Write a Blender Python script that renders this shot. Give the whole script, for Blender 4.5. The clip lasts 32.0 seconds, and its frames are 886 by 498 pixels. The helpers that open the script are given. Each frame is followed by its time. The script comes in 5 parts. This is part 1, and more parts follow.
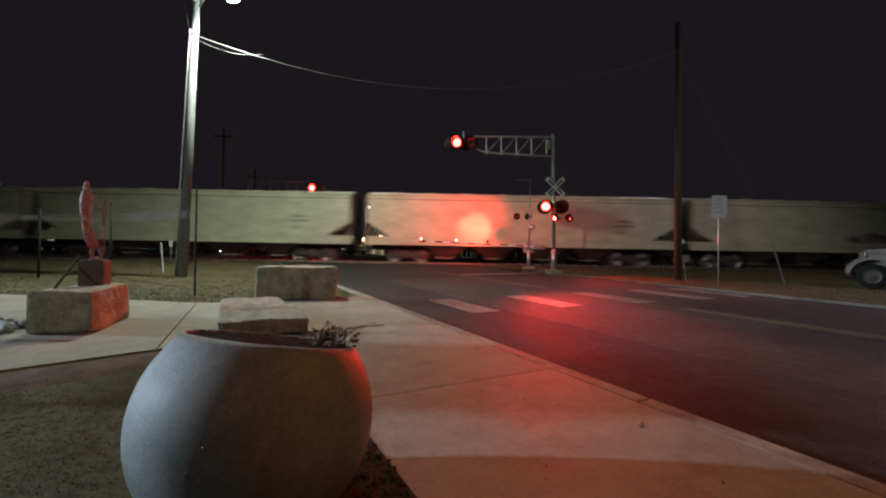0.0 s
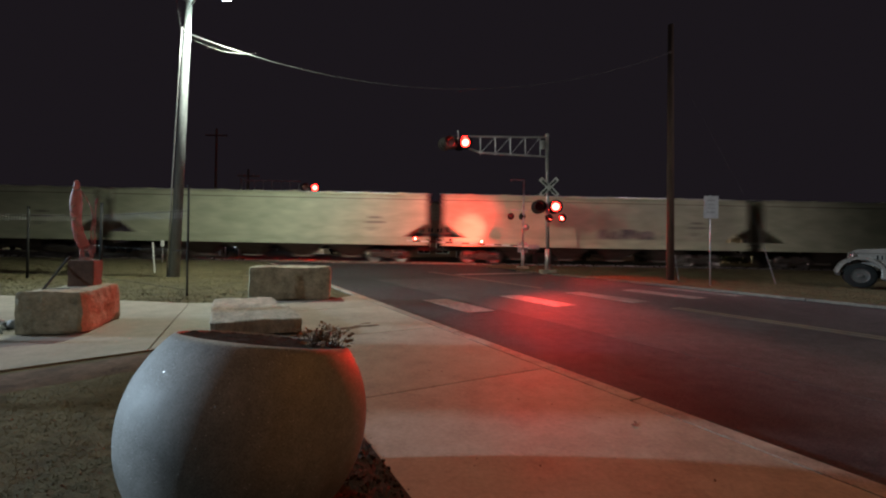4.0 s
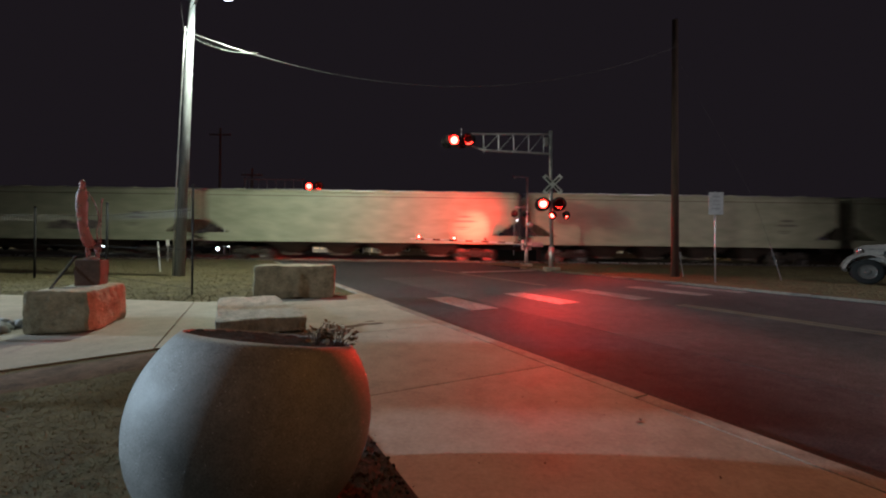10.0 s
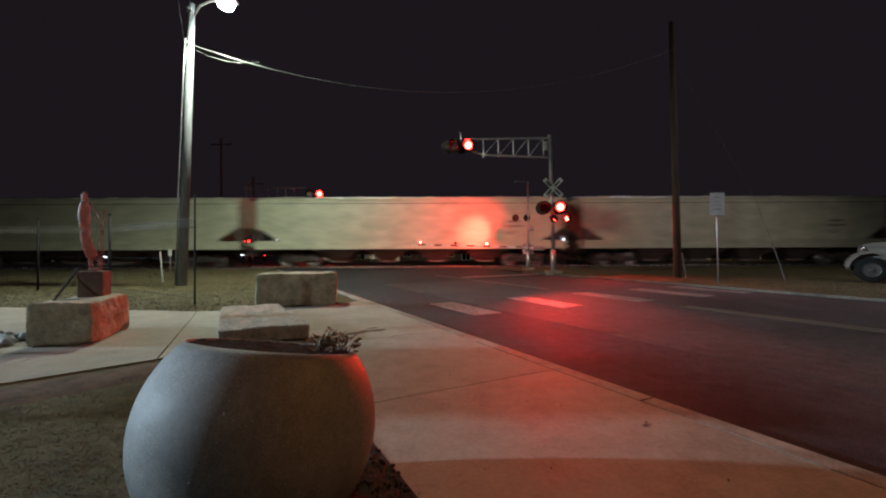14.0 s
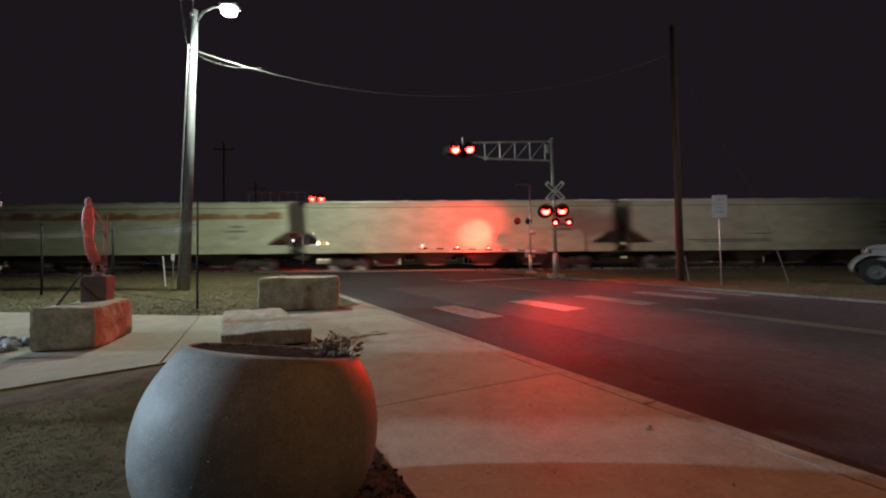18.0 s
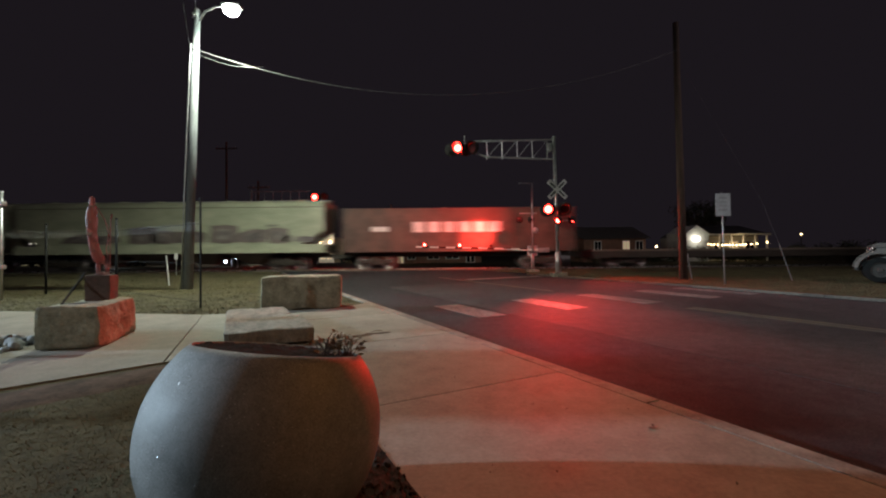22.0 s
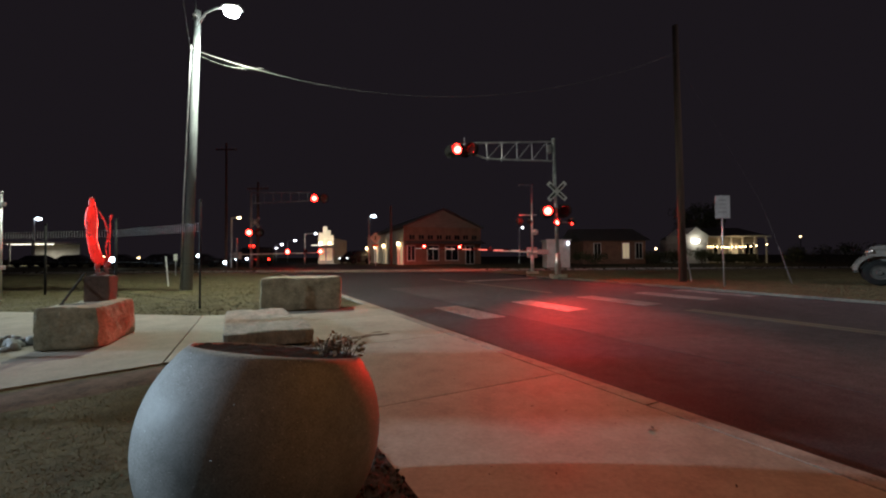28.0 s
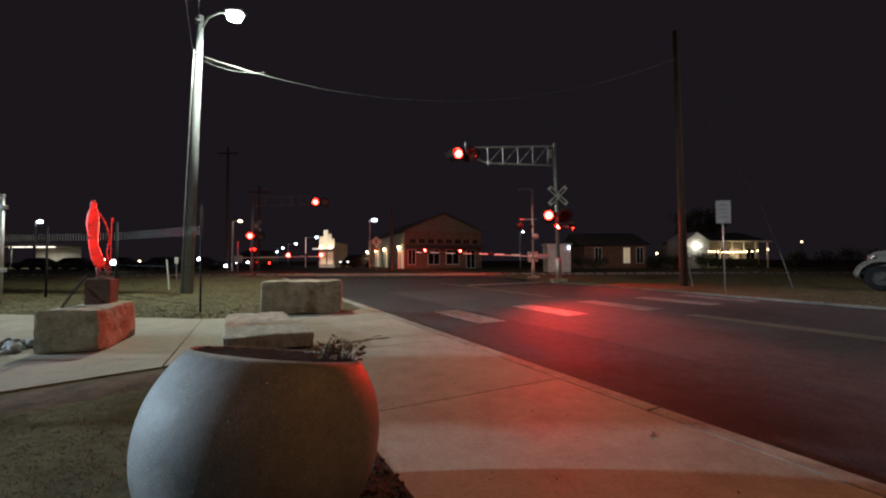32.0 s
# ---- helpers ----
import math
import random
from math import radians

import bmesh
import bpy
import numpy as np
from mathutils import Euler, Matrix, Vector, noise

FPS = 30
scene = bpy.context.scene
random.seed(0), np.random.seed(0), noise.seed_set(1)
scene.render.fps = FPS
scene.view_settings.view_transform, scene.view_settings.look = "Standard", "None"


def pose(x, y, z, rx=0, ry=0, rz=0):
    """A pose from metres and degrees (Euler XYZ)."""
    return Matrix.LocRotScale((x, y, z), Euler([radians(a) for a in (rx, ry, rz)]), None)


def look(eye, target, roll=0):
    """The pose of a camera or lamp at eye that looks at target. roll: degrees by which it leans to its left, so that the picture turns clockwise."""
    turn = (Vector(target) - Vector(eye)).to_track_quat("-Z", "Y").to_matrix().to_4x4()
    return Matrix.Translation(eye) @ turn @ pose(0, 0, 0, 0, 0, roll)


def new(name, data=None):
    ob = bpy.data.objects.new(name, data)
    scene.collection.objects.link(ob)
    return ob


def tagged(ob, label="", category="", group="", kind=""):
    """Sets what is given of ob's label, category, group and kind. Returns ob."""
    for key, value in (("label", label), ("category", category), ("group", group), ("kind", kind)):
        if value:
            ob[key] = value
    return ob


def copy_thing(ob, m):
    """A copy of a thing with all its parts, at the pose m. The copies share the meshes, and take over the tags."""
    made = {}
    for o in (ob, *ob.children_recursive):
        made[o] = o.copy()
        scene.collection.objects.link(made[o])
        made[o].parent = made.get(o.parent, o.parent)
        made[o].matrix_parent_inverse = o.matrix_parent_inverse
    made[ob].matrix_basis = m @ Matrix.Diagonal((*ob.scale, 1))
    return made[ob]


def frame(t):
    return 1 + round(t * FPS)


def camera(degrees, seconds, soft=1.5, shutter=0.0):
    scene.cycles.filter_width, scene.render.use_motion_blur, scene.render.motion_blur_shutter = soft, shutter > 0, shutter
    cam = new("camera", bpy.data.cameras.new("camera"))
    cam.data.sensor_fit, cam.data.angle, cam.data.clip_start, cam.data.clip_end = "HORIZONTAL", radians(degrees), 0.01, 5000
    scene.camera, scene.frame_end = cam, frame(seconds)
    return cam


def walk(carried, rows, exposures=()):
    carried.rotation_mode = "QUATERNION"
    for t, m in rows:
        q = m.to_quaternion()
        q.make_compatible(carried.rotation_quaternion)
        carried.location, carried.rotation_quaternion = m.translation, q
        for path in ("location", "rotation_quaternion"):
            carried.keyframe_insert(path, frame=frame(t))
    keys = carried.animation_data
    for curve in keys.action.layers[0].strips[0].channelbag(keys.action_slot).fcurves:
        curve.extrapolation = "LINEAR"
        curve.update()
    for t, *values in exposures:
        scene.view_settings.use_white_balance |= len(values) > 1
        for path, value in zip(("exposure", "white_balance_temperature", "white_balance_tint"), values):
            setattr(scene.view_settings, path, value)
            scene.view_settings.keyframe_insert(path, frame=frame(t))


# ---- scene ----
from functools import lru_cache

# The camera is held in the hand at one spot and only sways: seconds and the turn of the camera.
cam = camera(92.5, 32.0, soft=2.1, shutter=0.8)
EYE = (0.0, 0.0, 1.3)
SWAY = [
    (0, 90.087, -1.019, -0.448),
    (0.5, 90.073, -1.012, -0.704),
    (1, 90.107, -0.935, -0.955),
    (1.5, 90.091, -0.869, -1.106),
    (2, 90.091, -0.914, -1.171),
    (2.5, 90.079, -0.983, -1.287),
    (3, 90.106, -1.066, -1.313),
    (3.5, 90.127, -1.033, -1.268),
    (5.5, 89.880, -1.000, -1.124),
    (6, 89.870, -0.930, -1.024),
    (6.5, 89.792, -0.911, -0.986),
    (7, 89.820, -0.972, -1.006),
    (7.5, 89.768, -0.896, -0.925),
    (8, 89.766, -0.887, -0.895),
    (8.5, 89.752, -0.892, -0.873),
    (9, 89.742, -0.823, -0.809),
    (9.5, 89.734, -0.802, -0.759),
    (10, 89.795, -0.734, -0.746),
    (10.5, 89.815, -0.751, -0.710),
    (11, 89.727, -0.343, -0.658),
    (11.5, 89.759, 0.559, -0.504),
    (12, 89.786, 0.340, -0.385),
    (12.5, 89.878, 0.209, -0.423),
    (13, 89.988, 0.142, -0.636),
    (13.5, 90.218, 0.164, -0.635),
    (14, 90.513, 0.250, -0.525),
    (14.5, 90.606, 0.279, -0.479),
    (16.5, 91.000, 0.424, -0.348),
    (17, 91.005, 0.459, -0.329),
    (17.5, 91.013, 0.456, -0.260),
    (18, 90.999, 0.458, -0.253),
    (18.5, 91.011, 0.498, -0.222),
    (19, 90.994, 0.485, -0.160),
    (19.5, 90.969, 0.424, -0.148),
    (20, 90.916, 0.378, -0.061),
    (20.5, 90.917, 0.406, -0.080),
    (21, 90.912, 0.427, -0.090),
    (21.5, 90.907, 0.474, -0.071),
    (22, 90.833, 0.531, 0.057),
    (22.5, 90.830, 0.489, 0.062),
    (23, 90.860, 0.467, 0.031),
    (23.5, 90.849, 0.302, -0.007),
    (24, 90.827, 0.190, -0.102),
    (24.5, 90.838, 0.174, -0.154),
    (25, 90.827, 0.187, -0.198),
    (25.5, 90.819, 0.206, -0.280),
    (27.5, 90.913, 0.370, -0.151),
    (28, 91.040, 0.401, 0.007),
    (28.5, 91.122, 0.467, 0.139),
    (29, 91.144, 0.489, 0.295),
    (29.5, 91.180, 0.437, 0.401),
    (30, 91.176, 0.560, 0.541),
    (30.5, 91.317, 0.430, 0.374),
    (31, 91.501, 0.377, 0.120),
    (31.5, 91.610, 0.379, 0.076),
    (32, 91.581, 0.215, 0.098),
]
walk(cam, [(t, pose(*EYE, a, b, c)) for t, a, b, c in SWAY], exposures=[(0, 0.0), (32, 0.0)])

# ---------------------------------------------------------------- light
world = bpy.data.worlds.new("night_sky")
scene.world = world
world.use_nodes = True
sky = world.node_tree.nodes["Background"]
sky.inputs["Color"].default_value = (0.0102, 0.0080, 0.0106, 1)
sky.inputs["Strength"].default_value = 1.0


def lamp(name, kind, place, target, energy, colour, size=0.1, cone=None, blend=0.5):
    data = bpy.data.lights.new(name, kind)
    data.energy, data.color = energy, colour
    if kind == "AREA":
        data.size = size
    else:
        data.shadow_soft_size = size
    if cone:
        data.spot_size, data.spot_blend = radians(cone), blend
    ob = new(name, data)
    ob.matrix_world = look(place, target)
    return ob


COOL, WARM, RED = (0.92, 1.0, 0.80), (1.0, 0.42, 0.15), (1.0, 0.030, 0.020)
lamp("street_light", "SPOT", (-7.38, 14.70, 9.58), (-6.0, 17.5, 0), 4450, COOL, 0.15, 168, 0.7)
# Unseen lamp on the left: direction inferred from shadows, distance and height tuned.
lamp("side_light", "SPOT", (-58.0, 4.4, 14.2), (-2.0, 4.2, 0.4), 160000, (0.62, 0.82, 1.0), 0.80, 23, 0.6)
# Added fill from behind left for the stones' fronts; no lamp known there.
lamp("left_fill_light", "SPOT", (-16.0, -6.0, 9.0), (-5.4, 9.2, 0.3), 2600, (0.80, 0.93, 0.96), 0.12, 66, 1.0)
# Unseen lamp off to the right, inferred from its glare; position tuned.
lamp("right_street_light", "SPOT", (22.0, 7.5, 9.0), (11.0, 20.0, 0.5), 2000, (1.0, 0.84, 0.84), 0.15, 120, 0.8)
# Added warm fill that tints the walk orange; its source is not seen.
lamp("warm_fill_light", "SPOT", (7.0, 1.2, 8.2), (1.2, 3.6, 0), 680, (1.0, 0.41, 0.105), 0.3, 120, 1.0)
lamp("signal_front_light", "SPOT", (5.40, 20.20, 3.45), (2.2, 4.8, 0.0), 7600, RED, 0.20, 27, 1.0)
lamp("cantilever_front_light", "SPOT", (1.2, 20.2, 6.55), (-4.0, 5.5, 0.4), 1100, RED, 0.12, 50, 1.0)
lamp("signal_left_light", "SPOT", (4.9, 20.2, 3.45), (-5.1, 6.2, 0.4), 5000, RED, 0.10, 13, 1.0)
lamp("signal_side_light", "SPOT", (6.6, 20.2, 2.95), (9.0, 14.5, 0.0), 1900, RED, 0.12, 90, 1.0)
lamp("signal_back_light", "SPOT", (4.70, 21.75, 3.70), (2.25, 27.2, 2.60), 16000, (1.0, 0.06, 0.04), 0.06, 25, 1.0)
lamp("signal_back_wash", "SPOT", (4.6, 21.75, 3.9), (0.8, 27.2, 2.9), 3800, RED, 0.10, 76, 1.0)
lamp("far_signal_light", "SPOT", (-16.2, 37.2, 3.60), (-5.40, 6.62, 1.75), 520000, RED, 0.05, 2.1, 0.5)
lamp("far_cantilever_light", "SPOT", (-11.2, 37.2, 5.95), (-5.42, 6.62, 1.80), 90000, RED, 0.05, 2.0, 0.9)


# ---------------------------------------------------------------- materials
def node(tree, kind, **values):
    n = tree.nodes.new(kind)
    for key, value in values.items():
        n.inputs[key.replace("_", " ")].default_value = value
    return n


@lru_cache(None)
def surface(name, dark, light, scale=8.0, rough=0.7, bump=0.2, metal=0.0, fine=60.0, spread=0.0, stretch=(1, 1, 1), gloss=0.5, vary=0.12, speck=0.0):
    """A worn surface: two scales of stain and grain between two base colours, fine relief, uneven roughness."""
    m = bpy.data.materials.new(name)
    m.use_nodes = True
    t = m.node_tree
    out = t.nodes["Principled BSDF"]
    place = t.nodes.new("ShaderNodeTexCoord")
    mapping = t.nodes.new("ShaderNodeMapping")
    mapping.inputs["Scale"].default_value = stretch
    t.links.new(place.outputs["Object"], mapping.inputs["Vector"])
    stain = node(t, "ShaderNodeTexNoise", Scale=scale, Detail=5.0, Roughness=0.62)
    grain = node(t, "ShaderNodeTexNoise", Scale=fine, Detail=3.0, Roughness=0.7)
    for n in (stain, grain):
        t.links.new(mapping.outputs[0], n.inputs["Vector"])
    blotch = node(t, "ShaderNodeTexNoise", Scale=(scale * fine) ** 0.5, Detail=4.0, Roughness=0.65)
    t.links.new(mapping.outputs[0], blotch.inputs["Vector"])
    half = t.nodes.new("ShaderNodeMath")
    half.operation = "MULTIPLY_ADD"
    t.links.new(blotch.outputs[0], half.inputs[0])
    half.inputs[1].default_value = 0.5
    t.links.new(stain.outputs[0], half.inputs[2])
    mix = t.nodes.new("ShaderNodeMath")
    mix.operation = "MULTIPLY_ADD"
    t.links.new(grain.outputs[0], mix.inputs[0])
    mix.inputs[1].default_value = 0.5
    t.links.new(half.outputs[0], mix.inputs[2])
    ramp = t.nodes.new("ShaderNodeValToRGB")
    ramp.color_ramp.elements[0].position, ramp.color_ramp.elements[0].color = 0.80 / 2, (*dark, 1)
    ramp.color_ramp.elements[1].position, ramp.color_ramp.elements[1].color = 1.20 / 2, (*light, 1)
    halved = t.nodes.new("ShaderNodeMath")
    halved.operation = "MULTIPLY"
    halved.inputs[1].default_value = 0.5
    t.links.new(mix.outputs[0], halved.inputs[0])
    t.links.new(halved.outputs[0], ramp.inputs[0])
    paint = ramp.outputs[0]
    if speck:
        dots = node(t, "ShaderNodeTexVoronoi", Scale=speck)
        t.links.new(mapping.outputs[0], dots.inputs["Vector"])
        chosen = t.nodes.new("ShaderNodeSeparateColor")
        t.links.new(dots.outputs["Color"], chosen.inputs[0])
        pick = t.nodes.new("ShaderNodeValToRGB")
        pick.color_ramp.interpolation = "CONSTANT"
        pick.color_ramp.elements[0].position, pick.color_ramp.elements[0].color = 0.0, (0.35, 0.34, 0.33, 1)
        pick.color_ramp.elements[1].position, pick.color_ramp.elements[1].color = 0.16, (1, 1, 1, 1)
        top = pick.color_ramp.elements.new(0.86)
        top.color = (1.5, 1.5, 1.5, 1)
        t.links.new(chosen.outputs[0], pick.inputs[0])
        blend = t.nodes.new("ShaderNodeMix")
        blend.data_type, blend.blend_type = "RGBA", "MULTIPLY"
        blend.inputs["Factor"].default_value = 0.55
        t.links.new(paint, blend.inputs["A"])
        t.links.new(pick.outputs[0], blend.inputs["B"])
        paint = blend.outputs["Result"]
    info = t.nodes.new("ShaderNodeObjectInfo")
    span = t.nodes.new("ShaderNodeMapRange")
    span.inputs["To Min"].default_value, span.inputs["To Max"].default_value = 1 - vary, 1 + vary
    t.links.new(info.outputs["Random"], span.inputs["Value"])
    tone = t.nodes.new("ShaderNodeHueSaturation")
    t.links.new(span.outputs[0], tone.inputs["Value"])
    t.links.new(paint, tone.inputs["Color"])
    t.links.new(tone.outputs[0], out.inputs["Base Color"])
    shine = t.nodes.new("ShaderNodeMapRange")
    shine.inputs["From Min"].default_value, shine.inputs["From Max"].default_value = 0.3, 0.7
    shine.inputs["To Min"].default_value, shine.inputs["To Max"].default_value = max(rough - 0.12, 0.04), min(rough + 0.12, 1)
    t.links.new(stain.outputs[0], shine.inputs["Value"])
    t.links.new(shine.outputs[0], out.inputs["Roughness"])
    out.inputs["Metallic"].default_value = metal
    out.inputs["Specular IOR Level"].default_value = gloss
    if bump:
        relief = node(t, "ShaderNodeBump", Strength=bump, Distance=0.01)
        t.links.new(mix.outputs[0], relief.inputs["Height"])
        t.links.new(relief.outputs[0], out.inputs["Normal"])
    return m


@lru_cache(None)
def glow(name, colour, strength):
    m = bpy.data.materials.new(name)
    m.use_nodes = True
    out = m.node_tree.nodes["Principled BSDF"]
    out.inputs["Base Color"].default_value = (*colour, 1)
    out.inputs["Emission Color"].default_value = (*colour, 1)
    out.inputs["Emission Strength"].default_value = strength
    return m


def glass_like(name, colour, rough=0.1):
    m = bpy.data.materials.new(name)
    m.use_nodes = True
    out = m.node_tree.nodes["Principled BSDF"]
    out.inputs["Base Color"].default_value = (*colour, 1)
    out.inputs["Roughness"].default_value = rough
    return m


CONCRETE = surface("sidewalk_concrete", (0.165, 0.143, 0.108), (0.300, 0.262, 0.204), 0.6, 0.75, 0.25, fine=30)
KERB = surface("kerb_concrete", (0.11, 0.092, 0.072), (0.28, 0.245, 0.195), 2.0, 0.8, 0.4, fine=50)
# A darker mix than the near kerb's.
DULLKERB = surface("dull_kerb_concrete", (0.05, 0.042, 0.036), (0.15, 0.125, 0.10), 1.5, 0.9, 0.5, fine=30)
ASPHALT = surface("asphalt", (0.026, 0.025, 0.028), (0.066, 0.063, 0.067), 0.45, 0.80, 0.8, fine=60, gloss=0.11, speck=90)
OLDASPHALT = surface("greyed_asphalt", (0.034, 0.032, 0.034), (0.082, 0.077, 0.079), 0.35, 0.78, 0.8, fine=50, gloss=0.11, speck=80)
LINE = surface("worn_road_paint", (0.055, 0.052, 0.050), (0.25, 0.24, 0.23), 5.0, 0.62, 0.3, fine=45, gloss=0.2, stretch=(1, 0.35, 1))
YELLOW = surface("worn_yellow_paint", (0.055, 0.047, 0.036), (0.14, 0.105, 0.05), 4.0, 0.6, 0.2, fine=30)
GRASS = surface("dry_grass_ground", (0.050, 0.043, 0.024), (0.126, 0.108, 0.060), 1.6, 0.95, 1.0, fine=75, gloss=0.1)
BLADE = surface("dry_grass_blade", (0.076, 0.072, 0.038), (0.165, 0.152, 0.086), 3.0, 0.9, 0.0, gloss=0.1)
SOIL = surface("bare_soil", (0.05, 0.033, 0.022), (0.15, 0.10, 0.07), 3.0, 0.95, 0.9, fine=40, gloss=0.1)
CLOD = surface("soil_clod", (0.06, 0.048, 0.03), (0.22, 0.18, 0.12), 5.0, 0.95, 0.0, fine=30, gloss=0.1)
POTSOIL = surface("potting_soil", (0.008, 0.006, 0.005), (0.034, 0.024, 0.017), 6.0, 0.95, 0.9, fine=60, gloss=0.1)
MULCH = surface("dark_mulch", (0.014, 0.010, 0.008), (0.06, 0.042, 0.032), 16.0, 0.95, 1.0, fine=50, gloss=0.1)
CRUMB = surface("bark_crumb", (0.030, 0.022, 0.018), (0.095, 0.068, 0.052), 9.0, 0.95, 0.3, fine=40, gloss=0.1, vary=0.3)
TERRAZZO = surface("speckled_concrete", (0.165, 0.165, 0.158), (0.285, 0.28, 0.268), 3.0, 0.6, 0.12, fine=120, speck=330)
OLDSTONE = surface("weathered_limestone", (0.11, 0.100, 0.082), (0.29, 0.265, 0.215), 2.2, 0.9, 1.0, fine=26, stretch=(3, 1, 1))
PRINT = surface("stencil_print", (0.16, 0.15, 0.13), (0.28, 0.26, 0.23), 4.0, 0.7, 0.0)
GABLE = surface("gable_boards", (0.16, 0.12, 0.10), (0.26, 0.20, 0.17), 1.5, 0.85, 0.3, stretch=(1, 1, 5))
LIMESTONE = surface("limestone", (0.17, 0.165, 0.115), (0.42, 0.40, 0.30), 3.2, 0.9, 0.9, fine=28)
STEEL = surface("galvanized_steel", (0.34, 0.35, 0.36), (0.55, 0.56, 0.57), 6.0, 0.42, 0.1, metal=0.75)
BLACK = surface("black_paint", (0.010, 0.010, 0.010), (0.026, 0.026, 0.026), 8.0, 0.75, 0.1, gloss=0.2)
IRON = surface("dark_iron", (0.02, 0.018, 0.016), (0.07, 0.06, 0.05), 6.0, 0.6, 0.4)
WOODPOLE = surface("weathered_pole_wood", (0.040, 0.026, 0.020), (0.12, 0.078, 0.060), 3.0, 0.9, 0.7, stretch=(6, 6, 0.5))
GREYPOLE = surface("bluish_grey_pole_wood", (0.11, 0.12, 0.13), (0.21, 0.225, 0.24), 3.0, 0.7, 0.4, stretch=(6, 6, 0.5))
WHITE = surface("white_paint", (0.62, 0.62, 0.60), (0.80, 0.80, 0.78), 3.0, 0.55, 0.1)
SIGN = surface("sign_sheet", (0.33, 0.33, 0.33), (0.48, 0.48, 0.48), 5.0, 0.5, 0.05)
# The street light's green-yellow cast is mixed into this paint colour.
HOPPER = surface("hopper_paint", (0.37, 0.39, 0.28), (0.56, 0.57, 0.43), 0.8, 0.5, 0.1, fine=14, stretch=(1, 1, 2.2), vary=0.10)
RUSTY = surface("rusty_hopper_paint", (0.26, 0.11, 0.045), (0.40, 0.25, 0.13), 0.9, 0.7, 0.2, fine=14)
# Darker brown for ends and underbody: their shade is put into the colour.
SHADE = surface("shade_brown_steel", (0.08, 0.065, 0.055), (0.20, 0.165, 0.14), 3.0, 0.7, 0.2)
TRUCK = surface("railway_truck_iron", (0.02, 0.016, 0.013), (0.07, 0.055, 0.045), 5.0, 0.7, 0.4)
WHEEL = surface("worn_wheel_steel", (0.20, 0.18, 0.17), (0.45, 0.42, 0.40), 8.0, 0.35, 0.1, metal=0.8)
BOXCAR = surface("boxcar_brown", (0.068, 0.040, 0.032), (0.155, 0.088, 0.070), 1.2, 0.65, 0.2, fine=16)
DECK = surface("flat_car_deck", (0.10, 0.08, 0.065), (0.25, 0.20, 0.16), 2.0, 0.8, 0.4)
GRAFFITI = surface("graffiti_paint", (0.11, 0.085, 0.095), (0.34, 0.30, 0.28), 1.6, 0.6, 0.0, fine=6)
TAG = surface("dark_graffiti_paint", (0.13, 0.10, 0.10), (0.25, 0.20, 0.19), 1.6, 0.6, 0.0, fine=6)
RAILTOP = surface("polished_rail", (0.30, 0.29, 0.28), (0.55, 0.53, 0.50), 3.0, 0.3, 0.1, metal=0.9)
BALLAST = surface("track_ballast", (0.07, 0.06, 0.055), (0.26, 0.23, 0.21), 9.0, 0.95, 1.0, fine=22, gloss=0.1)
TIE = surface("railway_tie_wood", (0.03, 0.024, 0.02), (0.09, 0.07, 0.055), 4.0, 0.9, 0.6)
LEAF = surface("dry_leaf", (0.13, 0.085, 0.045), (0.30, 0.20, 0.11), 9.0, 0.7, 0.0)
TWIG = surface("twig", (0.06, 0.035, 0.02), (0.15, 0.09, 0.06), 9.0, 0.9, 0.0)
BRICK = surface("brick_wall", (0.17, 0.085, 0.06), (0.30, 0.17, 0.12), 1.5, 0.85, 0.4, fine=20)
STUCCO = surface("pale_stucco", (0.42, 0.39, 0.33), (0.62, 0.58, 0.50), 1.6, 0.85, 0.3)
ROOFING = surface("dark_roofing", (0.05, 0.045, 0.045), (0.12, 0.11, 0.105), 2.0, 0.8, 0.3)
SIDING = surface("white_siding", (0.48, 0.48, 0.46), (0.66, 0.66, 0.63), 1.0, 0.7, 0.2)
CABINET = surface("silver_cabinet", (0.42, 0.42, 0.43), (0.62, 0.62, 0.62), 2.5, 0.45, 0.1, metal=0.3)
CARPAINT = surface("black_car_paint", (0.010, 0.010, 0.012), (0.022, 0.022, 0.025), 2.0, 0.18, 0.0)
PALECAR = surface("pale_car_paint", (0.15, 0.133, 0.117), (0.22, 0.198, 0.174), 2.0, 0.25, 0.0)
RUBBER = surface("tyre_rubber", (0.007, 0.007, 0.007), (0.018, 0.018, 0.017), 9.0, 0.9, 0.2, gloss=0.15)
CHROME = surface("bright_metal", (0.5, 0.5, 0.5), (0.7, 0.7, 0.7), 8.0, 0.22, 0.0, metal=0.95)
WINDOW = glass_like("dark_glass", (0.012, 0.014, 0.016), 0.08)
FLAP = glass_like("dark_red_lens", (0.055, 0.004, 0.004), 0.25)
PEBBLE = surface("river_pebble", (0.12, 0.12, 0.115), (0.30, 0.295, 0.28), 4.0, 0.7, 0.3, vary=0.3)
WIRE = surface("glint_fence_wire", (0.42, 0.44, 0.46), (0.62, 0.64, 0.66), 9.0, 0.4, 0.0, metal=0.3)
CHIP = surface("mica_chip", (0.6, 0.6, 0.6), (0.8, 0.8, 0.8), 9.0, 0.42, 0.0, metal=0.9)
CABLE = surface("cable_sheath", (0.08, 0.08, 0.085), (0.15, 0.15, 0.155), 9.0, 0.5, 0.0)
PLINTH = surface("rust_red_stone", (0.075, 0.05, 0.045), (0.15, 0.10, 0.085), 3.0, 0.85, 0.7, fine=26)


